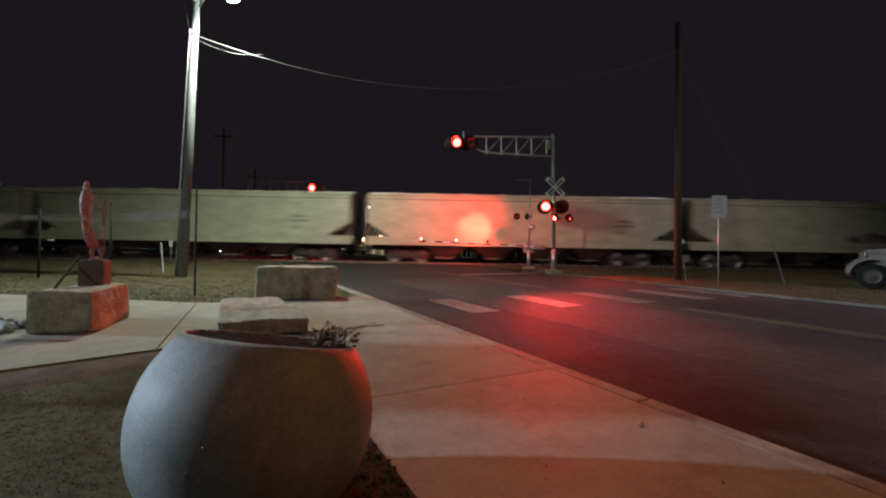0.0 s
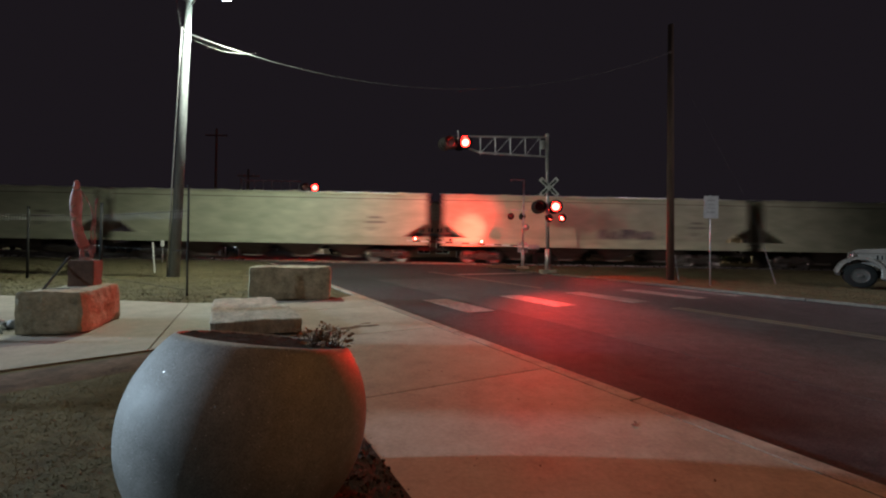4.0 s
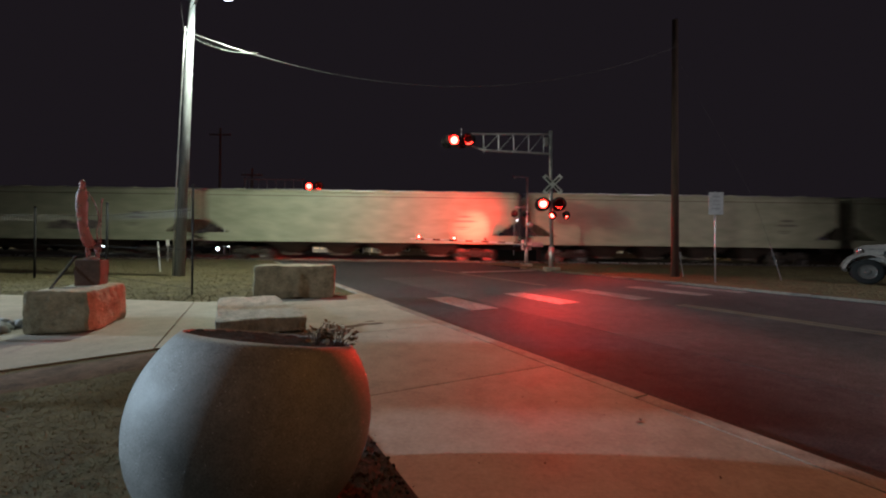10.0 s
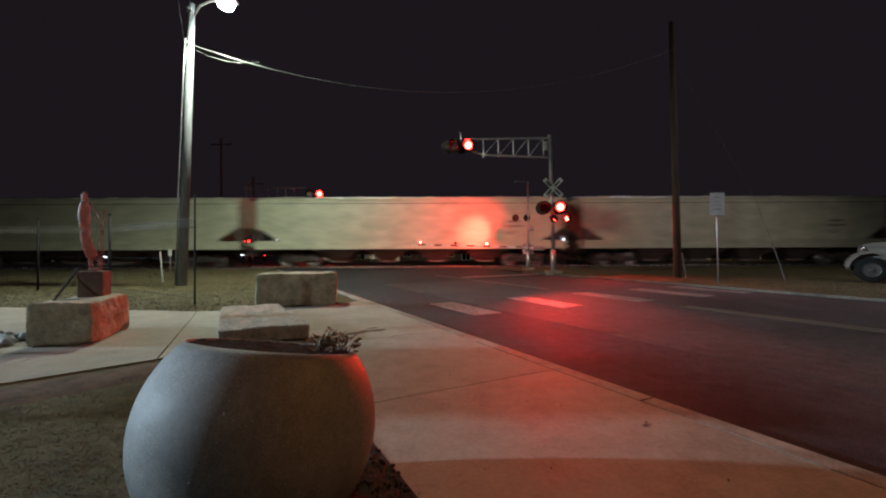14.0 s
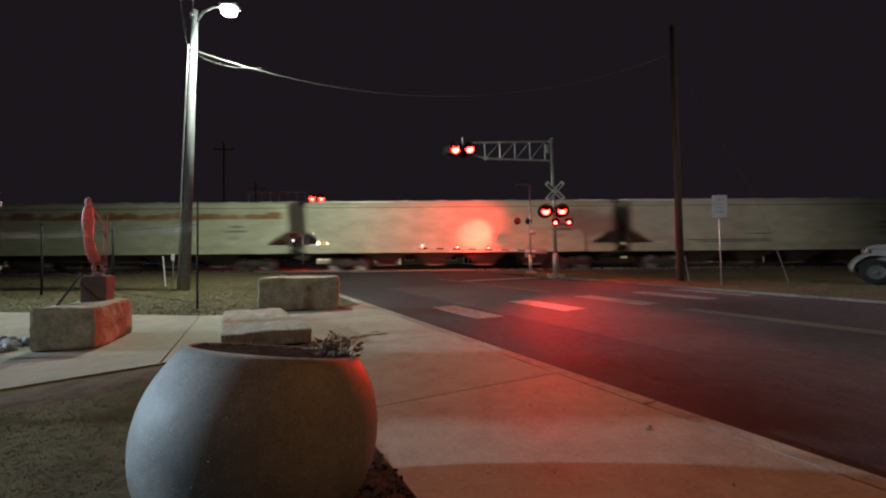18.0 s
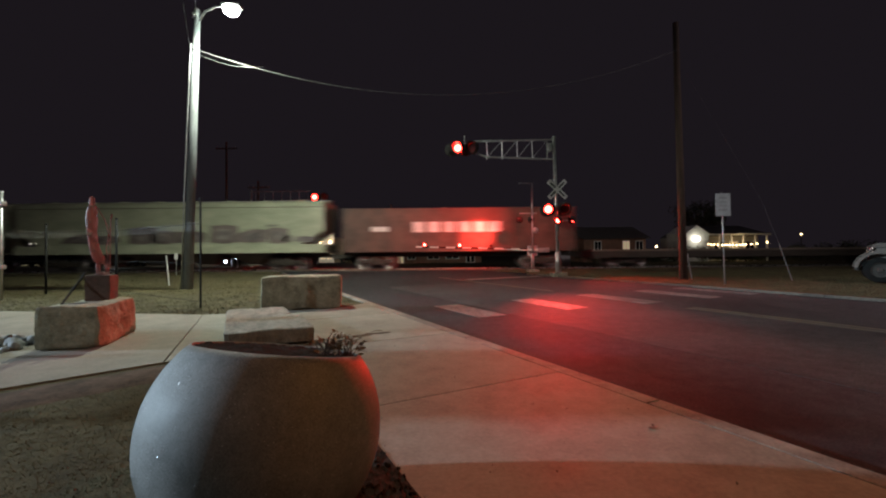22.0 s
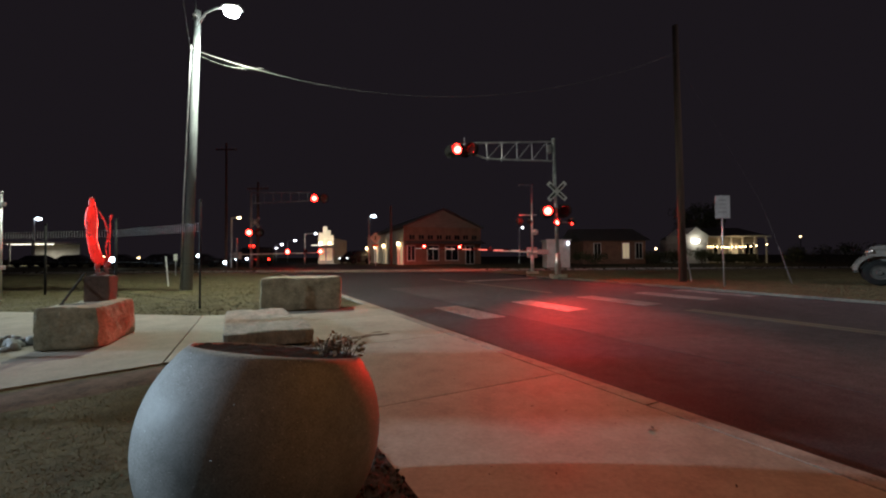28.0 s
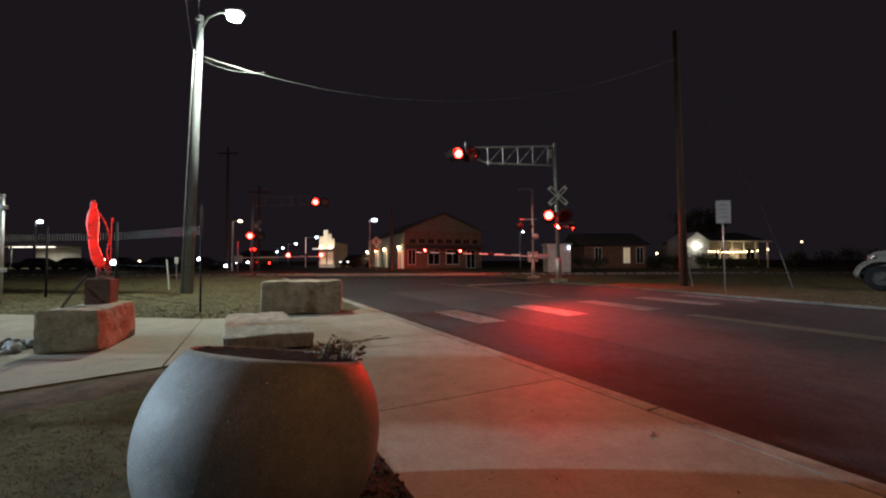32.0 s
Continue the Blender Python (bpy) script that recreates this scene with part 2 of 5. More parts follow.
def lens_glow(name, colour, centre, edge, r):
    """A lit signal lens: a hot spot in the middle, weaker towards the rim."""
    m = glow(name, colour, 1.0)
    t = m.node_tree
    place = t.nodes.new("ShaderNodeTexCoord")
    size = t.nodes.new("ShaderNodeVectorMath")
    size.operation = "LENGTH"
    t.links.new(place.outputs["Object"], size.inputs[0])
    fall = t.nodes.new("ShaderNodeMapRange")
    fall.interpolation_type = "SMOOTHSTEP"
    fall.inputs["From Max"].default_value = r
    fall.inputs["To Min"].default_value, fall.inputs["To Max"].default_value = centre, edge
    t.links.new(size.outputs["Value"], fall.inputs["Value"])
    t.links.new(fall.outputs[0], t.nodes["Principled BSDF"].inputs["Emission Strength"])
    return m


RED_GLOW = lens_glow("red_signal_light", (1.0, 0.010, 0.007), 420.0, 60.0, 0.22)
RED_SMALL = glow("red_marker_light", (1.0, 0.02, 0.012), 14.0)
LAMP_GLOW = glow("street_light_lens", (0.90, 1.0, 0.90), 160.0)
COOL_GLOW = glow("cool_lamp", (0.75, 0.87, 1.0), 14.0)
WARM_GLOW = glow("warm_lamp", (1.0, 0.70, 0.36), 12.0)
LIT_WALL = glow("lit_interior", (1.0, 0.80, 0.52), 0.3)
TRUNK = surface("bark", (0.04, 0.03, 0.022), (0.12, 0.09, 0.07), 6.0, 0.95, 0.8, stretch=(4, 4, 0.7))
CROWN = surface("night_foliage", (0.025, 0.035, 0.012), (0.08, 0.085, 0.035), 3.0, 0.8, 0.0)
FAINT = surface("faded_print", (0.28, 0.28, 0.28), (0.40, 0.40, 0.40), 6.0, 0.6, 0.0)


# ---------------------------------------------------------------- building blocks
def rise(y):
    """Height of the ground: it climbs gently to the railway and is level beyond."""
    return 0.0145 * min(max(y, 0.0), 27.5)


def part(name, bm, material, parent=None, label="", smooth=False, place=None):
    """Links a bmesh as one mesh object under a thing or a part."""
    me = bpy.data.meshes.new(name)
    bm.normal_update()
    bm.to_mesh(me)
    bm.free()
    for p in me.polygons:
        p.use_smooth = smooth
    for m in (material if isinstance(material, tuple) else (material,)):
        me.materials.append(m)
    return again(name, me, parent, label, place)


def again(name, me, parent=None, label="", place=None):
    """Another object on the same mesh."""
    ob = new(name, me)
    ob.parent = parent
    if place is not None:
        ob.matrix_basis = place
    if label:
        ob["label"] = label
    return ob


def thing(name, m, label, category, group="", kind=""):
    ob = new(name)
    ob.matrix_basis = m
    ob.empty_display_size = 0.2
    return tagged(ob, label, category, group, kind)


def box(bm, x0, x1, y0, y1, z0, z1, m=None, bevel=0.0):
    corners = [(x, y, z) for z in (z0, z1) for y in (y0, y1) for x in (x0, x1)]
    vs = [bm.verts.new(m @ Vector(c) if m is not None else c) for c in corners]
    fs = [bm.faces.new([vs[i] for i in f]) for f in ((0, 2, 3, 1), (4, 5, 7, 6), (0, 1, 5, 4), (2, 6, 7, 3), (0, 4, 6, 2), (1, 3, 7, 5))]
    if bevel:
        edges = list({e for f in fs for e in f.edges})
        bmesh.ops.bevel(bm, geom=edges, offset=bevel, segments=2, affect="EDGES", profile=0.5)
    return bm


def boxed(x0, x1, y0, y1, z0, z1, bevel=0.0):
    return box(bmesh.new(), x0, x1, y0, y1, z0, z1, None, bevel)


def rod(bm, a, b, r, r2=None, n=10, caps=True):
    a, b = Vector(a), Vector(b)
    turn = (b - a).to_track_quat("Z", "Y").to_matrix()
    rings = []
    for c, q in ((a, r), (b, r if r2 is None else r2)):
        rings.append([bm.verts.new(c + turn @ Vector((q * math.cos(k * math.tau / n), q * math.sin(k * math.tau / n), 0))) for k in range(n)])
    for k in range(n):
        bm.faces.new((rings[0][k], rings[0][(k + 1) % n], rings[1][(k + 1) % n], rings[1][k]))
    if caps:
        bm.faces.new(rings[0][::-1])
        bm.faces.new(rings[1])
    return bm


def rods(*segments, n=10):
    bm = bmesh.new()
    for a, b, r in segments:
        rod(bm, a, b, r, n=n)
    return bm


def lathe(rows, n=32, m=None):
    """A turned shape about z from rows of (radius, height)."""
    bm = bmesh.new()
    rings = []
    for r, z in rows:
        ring = [Vector((r * math.cos(k * math.tau / n), r * math.sin(k * math.tau / n), z)) for k in range(n)]
        rings.append([bm.verts.new(m @ c if m is not None else c) for c in ring])
    for lo, hi in zip(rings, rings[1:]):
        for k in range(n):
            bm.faces.new((lo[k], lo[(k + 1) % n], hi[(k + 1) % n], hi[k]))
    for ring, flip in ((rings[0], True), (rings[-1], False)):
        bm.faces.new(ring[::-1] if flip else ring)
    return bm


def tube(points, r, n=8):
    """A bent tube along points."""
    bm = bmesh.new()
    pts = [Vector(p) for p in points]
    rings = []
    for i, p in enumerate(pts):
        way = (pts[min(i + 1, len(pts) - 1)] - pts[max(i - 1, 0)]).normalized()
        turn = way.to_track_quat("Z", "Y").to_matrix()
        rings.append([bm.verts.new(p + turn @ Vector((r * math.cos(k * math.tau / n), r * math.sin(k * math.tau / n), 0))) for k in range(n)])
    for lo, hi in zip(rings, rings[1:]):
        for k in range(n):
            bm.faces.new((lo[k], lo[(k + 1) % n], hi[(k + 1) % n], hi[k]))
    bm.faces.new(rings[0][::-1])
    bm.faces.new(rings[-1])
    return bm


def prism(outline, z0, z1, m=None):
    """An outline in x, y raised from z0 to z1."""
    bm = bmesh.new()
    lo = [bm.verts.new(m @ Vector((x, y, z0)) if m is not None else (x, y, z0)) for x, y in outline]
    hi = [bm.verts.new(m @ Vector((x, y, z1)) if m is not None else (x, y, z1)) for x, y in outline]
    n = len(outline)
    bm.faces.new(lo[::-1])
    bm.faces.new(hi)
    for k in range(n):
        bm.faces.new((lo[k], lo[(k + 1) % n], hi[(k + 1) % n], hi[k]))
    bmesh.ops.recalc_face_normals(bm, faces=bm.faces)
    return bm


def rough_block(lx, ly, lz, cuts=7, depth=0.05, seed=0, taper=0.0):
    """A quarried block with broken faces and worn edges."""
    bm = bmesh.new()
    bmesh.ops.create_cube(bm, size=1)
    bmesh.ops.subdivide_edges(bm, edges=bm.edges, cuts=cuts, use_grid_fill=True)
    for v in bm.verts:
        p = v.co * 2
        hard = sorted(abs(c) for c in p)
        worn = 1 - 0.022 * max(0.0, hard[1] - 0.85) / 0.15 - 0.02 * max(0.0, hard[0] - 0.85) / 0.15
        q = Vector((p.x * lx / 2, p.y * ly / 2, p.z * lz / 2)) * worn
        q += depth * (0.55 * noise.noise_vector(q * 1.7 + Vector((seed, 0, 0))) + 0.35 * noise.noise_vector(q * 6 + Vector((0, seed, 0))) + 0.18 * noise.noise_vector(q * 17 + Vector((0, 0, seed))))
        q.x *= 1 - taper * max(0.0, p.z)
        q.z += lz / 2
        q.z = max(q.z, -0.02)
        v.co = q
    return bm


# the road's own axes: along it (u) and across it to its far side (v)
U, V = Vector((-0.466, 0.885, 0)), Vector((0.885, 0.466, 0))


def on_road(u, v, z=0.0):
    p = U * u + V * v
    return Vector((p.x, p.y, rise(p.y) + z))


def strip(name, u0, u1, v0, v1, z, thick, material, parent=None, label="", step=1.5, lift=None, profile=None):
    """A slab along the road that follows the ground; profile: its cross-section, rows of (across, height)."""
    bm = bmesh.new()
    n = max(1, round((u1 - u0) / step))
    profile = profile or ((v0, z - thick), (v1, z - thick), (v1, z), (v0, z))
    c = len(profile)
    rows = []
    for i in range(n + 1):
        u = u0 + (u1 - u0) * i / n
        rows.append([bm.verts.new(on_road(u, v, q + (lift(on_road(u, v).y) if lift else 0))) for v, q in profile])
    for a, b in zip(rows, rows[1:]):
        for k in range(c):
            bm.faces.new((a[k], a[(k + 1) % c], b[(k + 1) % c], b[k]))
    bm.faces.new(rows[0][::-1])
    bm.faces.new(rows[-1])
    bmesh.ops.recalc_face_normals(bm, faces=bm.faces)
    return part(name, bm, material, parent, label)


def setting(ob, label, category):
    return tagged(ob, label, category, kind="structure")


# ---------------------------------------------------------------- ground, road, sidewalk
ROAD_Z, KERB_V, FAR_V, TRACK_Y = -0.10, 3.32, 14.4, 28.8


def ground_sheet():
    bm = bmesh.new()
    ys = [-900, -200, -60, -20, -6, 0, 2, 4, 6, 8, 10, 12, 14, 17, 20, 24, 27.5, 34, 60, 120, 300, 900, 2500]
    vs = [-2500, -600, -200, -60, -30, -15, -8, -4, -1, 1.5, 3.28, 14.44, 17, 21, 28, 40, 70, 160, 500, 2500]
    grid = [[None] * len(vs) for _ in ys]
    for j, y in enumerate(ys):
        for i, v in enumerate(vs):
            x = (v - 0.466 * y) / 0.885
            dip = -0.02 if v in (3.28, 14.44) else 0.0
            grid[j][i] = bm.verts.new((x, y, rise(y) - 0.02 + dip))
    for j in range(len(ys) - 1):
        for i in range(len(vs) - 1):
            drop = vs[i] == 3.28
            q = [grid[j][i], grid[j][i + 1], grid[j + 1][i + 1], grid[j + 1][i]]
            if drop:
                q = [bm.verts.new(w.co - Vector((0, 0, 0.25))) for w in q]
            bm.faces.new(q)
    return setting(part("ground", bm, GRASS, None), "dry mown grass ground beside the road", "ground")


ground_sheet()
road = setting(strip("road", -70, 400, KERB_V - 0.02, FAR_V + 0.02, ROAD_Z, 0.2, ASPHALT, step=2.0, lift=lambda y: 0.1 * min(max((y - 23.0) / 4.0, 0.0), 1.0)), "dark worn asphalt road with damp sheen", "road")
kerb_near = setting(new("kerb_near"), "pale concrete kerb along the sidewalk", "kerb")
kerb_far = setting(new("kerb_far"), "low concrete kerb on the grass side", "kerb")
for k in range(16):
    u0 = -15.63 + 3.0 * k
    if u0 < 24:
        strip("kerb_stone", u0, u0 + 2.978, KERB_V - 0.17, KERB_V, 0.001, 0.22, KERB, kerb_near,
              profile=((KERB_V - 0.17, -0.22), (KERB_V + 0.012, -0.22), (KERB_V + 0.010, -0.026), (KERB_V + 0.004, -0.008), (KERB_V - 0.010, 0.001), (KERB_V - 0.17, 0.001)))
    if u0 < 16:
        strip("kerb_stone", u0, u0 + 2.985, FAR_V, FAR_V + 0.16, -0.03, 0.22, DULLKERB, kerb_far)

strip("lane_surface", -40, 15, 5.5, 14.1, ROAD_Z + 0.003, 0.006, OLDASPHALT, road, "older greyed asphalt lane", lift=None)

# crosswalk bars, stop line and centre line
markings = setting(new("road_markings"), "worn white and yellow road paint", "road marking")
for u0, u1, v0, v1 in [(7.25, 9.30, 4.62, 5.30), (7.20, 9.30, 6.93, 7.61), (6.95, 9.25, 9.28, 9.96), (6.8, 9.15, 11.65, 12.3), (6.7, 9.1, 13.5, 14.1)]:
    strip("crosswalk_bar", u0, u1, v0, v1, ROAD_Z + 0.008, 0.004, LINE, markings)
strip("centre_line", -40, 6.0, 9.35, 9.46, ROAD_Z + 0.008, 0.004, YELLOW, markings)
strip("centre_line", -40, 6.0, 9.58, 9.69, ROAD_Z + 0.008, 0.004, YELLOW, markings)
strip("stop_line", 16.2, 16.75, 9.9, 14.1, ROAD_Z + 0.008, 0.004, LINE, markings)
strip("centre_line", 10.5, 18.5, 9.45, 9.57, ROAD_Z + 0.008, 0.004, YELLOW, markings)

# the sidewalk: slabs along the kerb and a path that branches off to the left
sidewalk = setting(new("sidewalk"), "pale concrete sidewalk slabs with tooled joints", "sidewalk")
cuts = [-9.0, -6.2, -3.8, -1.4, 3.4, 5.8, 8.2]
for a, b in zip(cuts, cuts[1:]):
    strip("slab", a + 0.006, b - 0.006, 0.92, KERB_V - 0.184, 0.0, 0.12, CONCRETE, sidewalk, step=1.2)


def slab(outline):
    bm = bmesh.new()
    top = [bm.verts.new((x, y, rise(y))) for x, y in outline]
    low = [bm.verts.new((x, y, rise(y) - 0.12)) for x, y in outline]
    n = len(outline)
    bm.faces.new(top)
    for k in range(n):
        bm.faces.new((low[k], low[(k + 1) % n], top[(k + 1) % n], top[k]))
    bmesh.ops.recalc_face_normals(bm, faces=bm.faces)
    return part("slab", bm, CONCRETE, sidewalk)


E1 = U * 5.80 + V * 0.91
E2 = U * 8.19 + V * 0.91
slab([(-1.95, 6.27), (E1.x, E1.y), (E2.x, E2.y), (-3.9, 8.95), (-4.93, 8.70), (-3.30, 5.02)])
slab([(-3.315, 5.005), (-4.945, 8.70), (-9.0, 9.38), (-7.4, 1.1)])
slab([(-7.42, 1.08), (-9.02, 9.38), (-15.0, 10.2), (-13.0, -4.4)])
E3 = U * 8.21 + V * 0.95
E4 = U * 8.21 + V * (KERB_V - 0.18)
E5 = U * 10.1 + V * (KERB_V - 0.18)
slab([(E3.x, E3.y), (E4.x, E4.y), (E5.x, E5.y), (-2.25, 9.70), (-3.88, 8.97)])


def soil_bed():
    """A strip of bare reddish soil and mulch along the path's near edge."""
    bm = bmesh.new()
    rows = []
    for k in range(28):
        x = -6.6 + 0.20 * k
        y = x + 8.29
        a = Vector((x, y - 0.02, 0))
        b = Vector((x + 0.55 + 0.10 * noise.noise(Vector((k * 0.4, 0, 0))), y - 0.62 + 0.12 * noise.noise(Vector((k * 0.5, 3, 0))), 0))
        row = []
        for j in range(7):
            p = a.lerp(b, j / 6)
            p.z = rise(p.y) - 0.012 + 0.012 * math.sin(j / 6 * math.pi) + 0.012 * noise.noise(p * 5)
            if j in (0, 6):
                p.z -= 0.02
            row.append(bm.verts.new(p))
        rows.append(row)
    for a, b in zip(rows, rows[1:]):
        for j in range(6):
            bm.faces.new((a[j], a[j + 1], b[j + 1], b[j]))
    return setting(part("soil_bed", bm, SOIL, None, smooth=True), "strip of bare reddish soil along the path", "soil")


soil_bed()


def mulch_strip():
    """Dark crumbly soil in the wedge between the planter and the sidewalk."""
    bm = bmesh.new()
    rows = []
    for k in range(150):
        u = 0.4 + 0.03 * k
        row = []
        for j in range(25):
            v = 0.50 + 0.06 * noise.noise(Vector((u * 3, 7, 0))) * (1 - j / 24) + (0.926 - 0.50) * j / 24
            p = on_road(u, v, 0.004)
            p.z += (0.010 * noise.noise(p * 14) + 0.011 * noise.noise(p * 45)) * min(1.0, (24 - j) / 3) - (0.03 if j == 0 or k in (0, 149) else 0)
            row.append(bm.verts.new(p))
        rows.append(row)
    for a, b in zip(rows, rows[1:]):
        for j in range(24):
            bm.faces.new((a[j], a[j + 1], b[j + 1], b[j]))
    bmesh.ops.recalc_face_normals(bm, faces=bm.faces)
    return setting(part("mulch_strip", bm, MULCH, None), "dark crumbly soil beside the sidewalk", "soil")


mulch_strip()


def mulch_clods():
    """Loose crumbs and bark bits that spill a little over the sidewalk's edge."""
    rng = random.Random(31)
    bm = bmesh.new()
    for k in range(900):
        u = rng.uniform(0.5, 4.6)
        v = min(rng.uniform(0.52, 0.93) + (rng.random() < 0.12) * rng.uniform(0.0, 0.06), 0.985)
        q = rng.uniform(0.004, 0.014) * (0.5 if v > 0.94 else 1)
        m = Matrix.Translation(on_road(u, v, q * 0.35 + 0.004)) @ Euler((rng.uniform(0, 6), rng.uniform(0, 6), rng.uniform(0, 6))).to_matrix().to_4x4() @ Matrix.Diagonal((rng.uniform(0.8, 1.6), 1, 0.6, 1))
        bmesh.ops.create_icosphere(bm, subdivisions=1, radius=q, matrix=m)
    for k in range(60):
        u, v = 3.15 + rng.gauss(0, 0.10), 0.90 + rng.gauss(0, 0.03)
        base, tip = on_road(u, v, 0), on_road(u + rng.gauss(0, 0.05), v + rng.gauss(0, 0.05), rng.uniform(0.03, 0.09))
        rod(bm, base, tip, 0.004, 0.001, 4)
    return tagged(part("mulch_clods", bm, CRUMB, None), "loose dark bark crumbs along the sidewalk", "mulch", kind="stuff")


mulch_clods()


# ---------------------------------------------------------------- railway
track = thing("railway_track", pose(0, TRACK_Y, 0.40), "railway track with polished rails on a ballast bed", "railway track", kind="structure")
part("ballast_bed", prism([(-2.6, -0.12), (-1.9, 0.0), (1.9, 0.0), (2.6, -0.12)], -760, 560, Matrix(((0, 0, 1, 0), (1, 0, 0, 0), (0, 1, 0, -0.02), (0, 0, 0, 1)))), BALLAST, track)
for side in (-0.72, 0.72):
    bm = boxed(-760, 560, side - 0.035, side + 0.035, -0.02, 0.03)
    part("rail", bm, RAILTOP, track)
tie = part("railway_tie", boxed(-0.12, 0.12, -1.3, 1.3, -0.03, -0.005), TIE, track, place=pose(-32, 0, 0))
for k in range(1, 130):
    again("railway_tie", tie.data, track, place=pose(-32 + 0.54 * k, 0, 0))
panels = [(-1.75, -0.80), (-0.63, 0.63), (0.80, 1.75)]
for y0, y1 in panels:
    for k in range(5):
        x0 = -10.6 + 2.62 * k
        part("crossing_panel", boxed(x0, x0 + 2.6, y0, y1, -0.02, 0.024, 0.008), KERB, track)


# ---------------------------------------------------------------- the train
SPEED = [(0, 0.0), (3, 58.6), (6, 118.1), (9, 178.1), (13, 258.6), (16, 319.0), (19, 379.6), (21, 420.4), (24, 481.6), (28, 563.2), (32, 644.8)]
PITCH, FIRST = 20.9, -5.21
TRAIN = []


def wheels_and_frames(car, half, mesh={}):
    """Two trucks of two axles, each with side frames, a bolster and wheels."""
    for x in (-half, half):
        if "frame" not in mesh:
            bm = bmesh.new()
            for y in (-0.98, 0.98):
                box(bm, -1.15, 1.15, y - 0.08, y + 0.08, 0.42, 0.60, None, 0.02)
                box(bm, -0.42, 0.42, y - 0.09, y + 0.09, 0.26, 0.72, None, 0.03)
                for a in (-0.87, 0.87):
                    box(bm, a - 0.17, a + 0.17, y - 0.11, y + 0.11, 0.34, 0.62, None, 0.03)
            box(bm, -0.22, 0.22, -1.0, 1.0, 0.52, 0.86, None, 0.02)
            mesh["frame"] = part("truck", bm, TRUCK, car, "dark iron truck frame", place=pose(x, 0, 0))
            truck = mesh["frame"]
            mesh["wheel"] = None
        else:
            truck = again("truck", mesh["frame"].data, car, "dark iron truck frame", place=pose(x, 0, 0))
        for a in (-0.87, 0.87):
            for y in (-0.75, 0.75):
                if mesh["wheel"] is None:
                    bm = lathe([(0.02, -0.07), (0.40, -0.07), (0.46, -0.055), (0.46, -0.03), (0.42, -0.02), (0.42, 0.065), (0.36, 0.07), (0.33, 0.035), (0.14, 0.03), (0.12, 0.09), (0.02, 0.09)], 20, pose(0, 0, 0, 90, 0, 0))
                    w = part("wheel", bm, WHEEL, truck, "worn steel wheel", True, pose(a, y, 0.43))
                    mesh["wheel"] = w.data
                else:
                    again("wheel", mesh["wheel"], truck, "worn steel wheel", pose(a, y, 0.43, 0, 0, 0 if y < 0 else 180))


def coupler(car, x, way):
    bm = boxed(min(x, x + way * 0.55), max(x, x + way * 0.55), -0.10, 0.10, 0.72, 0.96, 0.02)
    box(bm, x + way * 0.5 - 0.16, x + way * 0.5 + 0.10, -0.17, 0.17, 0.66, 1.0, None, 0.03)
    part("coupler", bm, TRUCK, car)


def hopper_section(half, z0, z1, crown):
    """Half outline of the body's cross-section: upright sides that round into a low roof."""
    pts = [(-half, z0), (-half, 2.1), (-half, 2.55), (-half, z1 - 0.35)]
    for k in range(1, 6):
        a = k / 6 * math.pi / 2
        pts.append((-half + 0.45 * (1 - math.cos(a)), z1 - 0.35 + 0.35 * math.sin(a)))
    pts += [(-0.9, z1 + 0.03), (0, z1 + crown)]
    return pts + [(-y, z) for y, z in pts[-2::-1]]


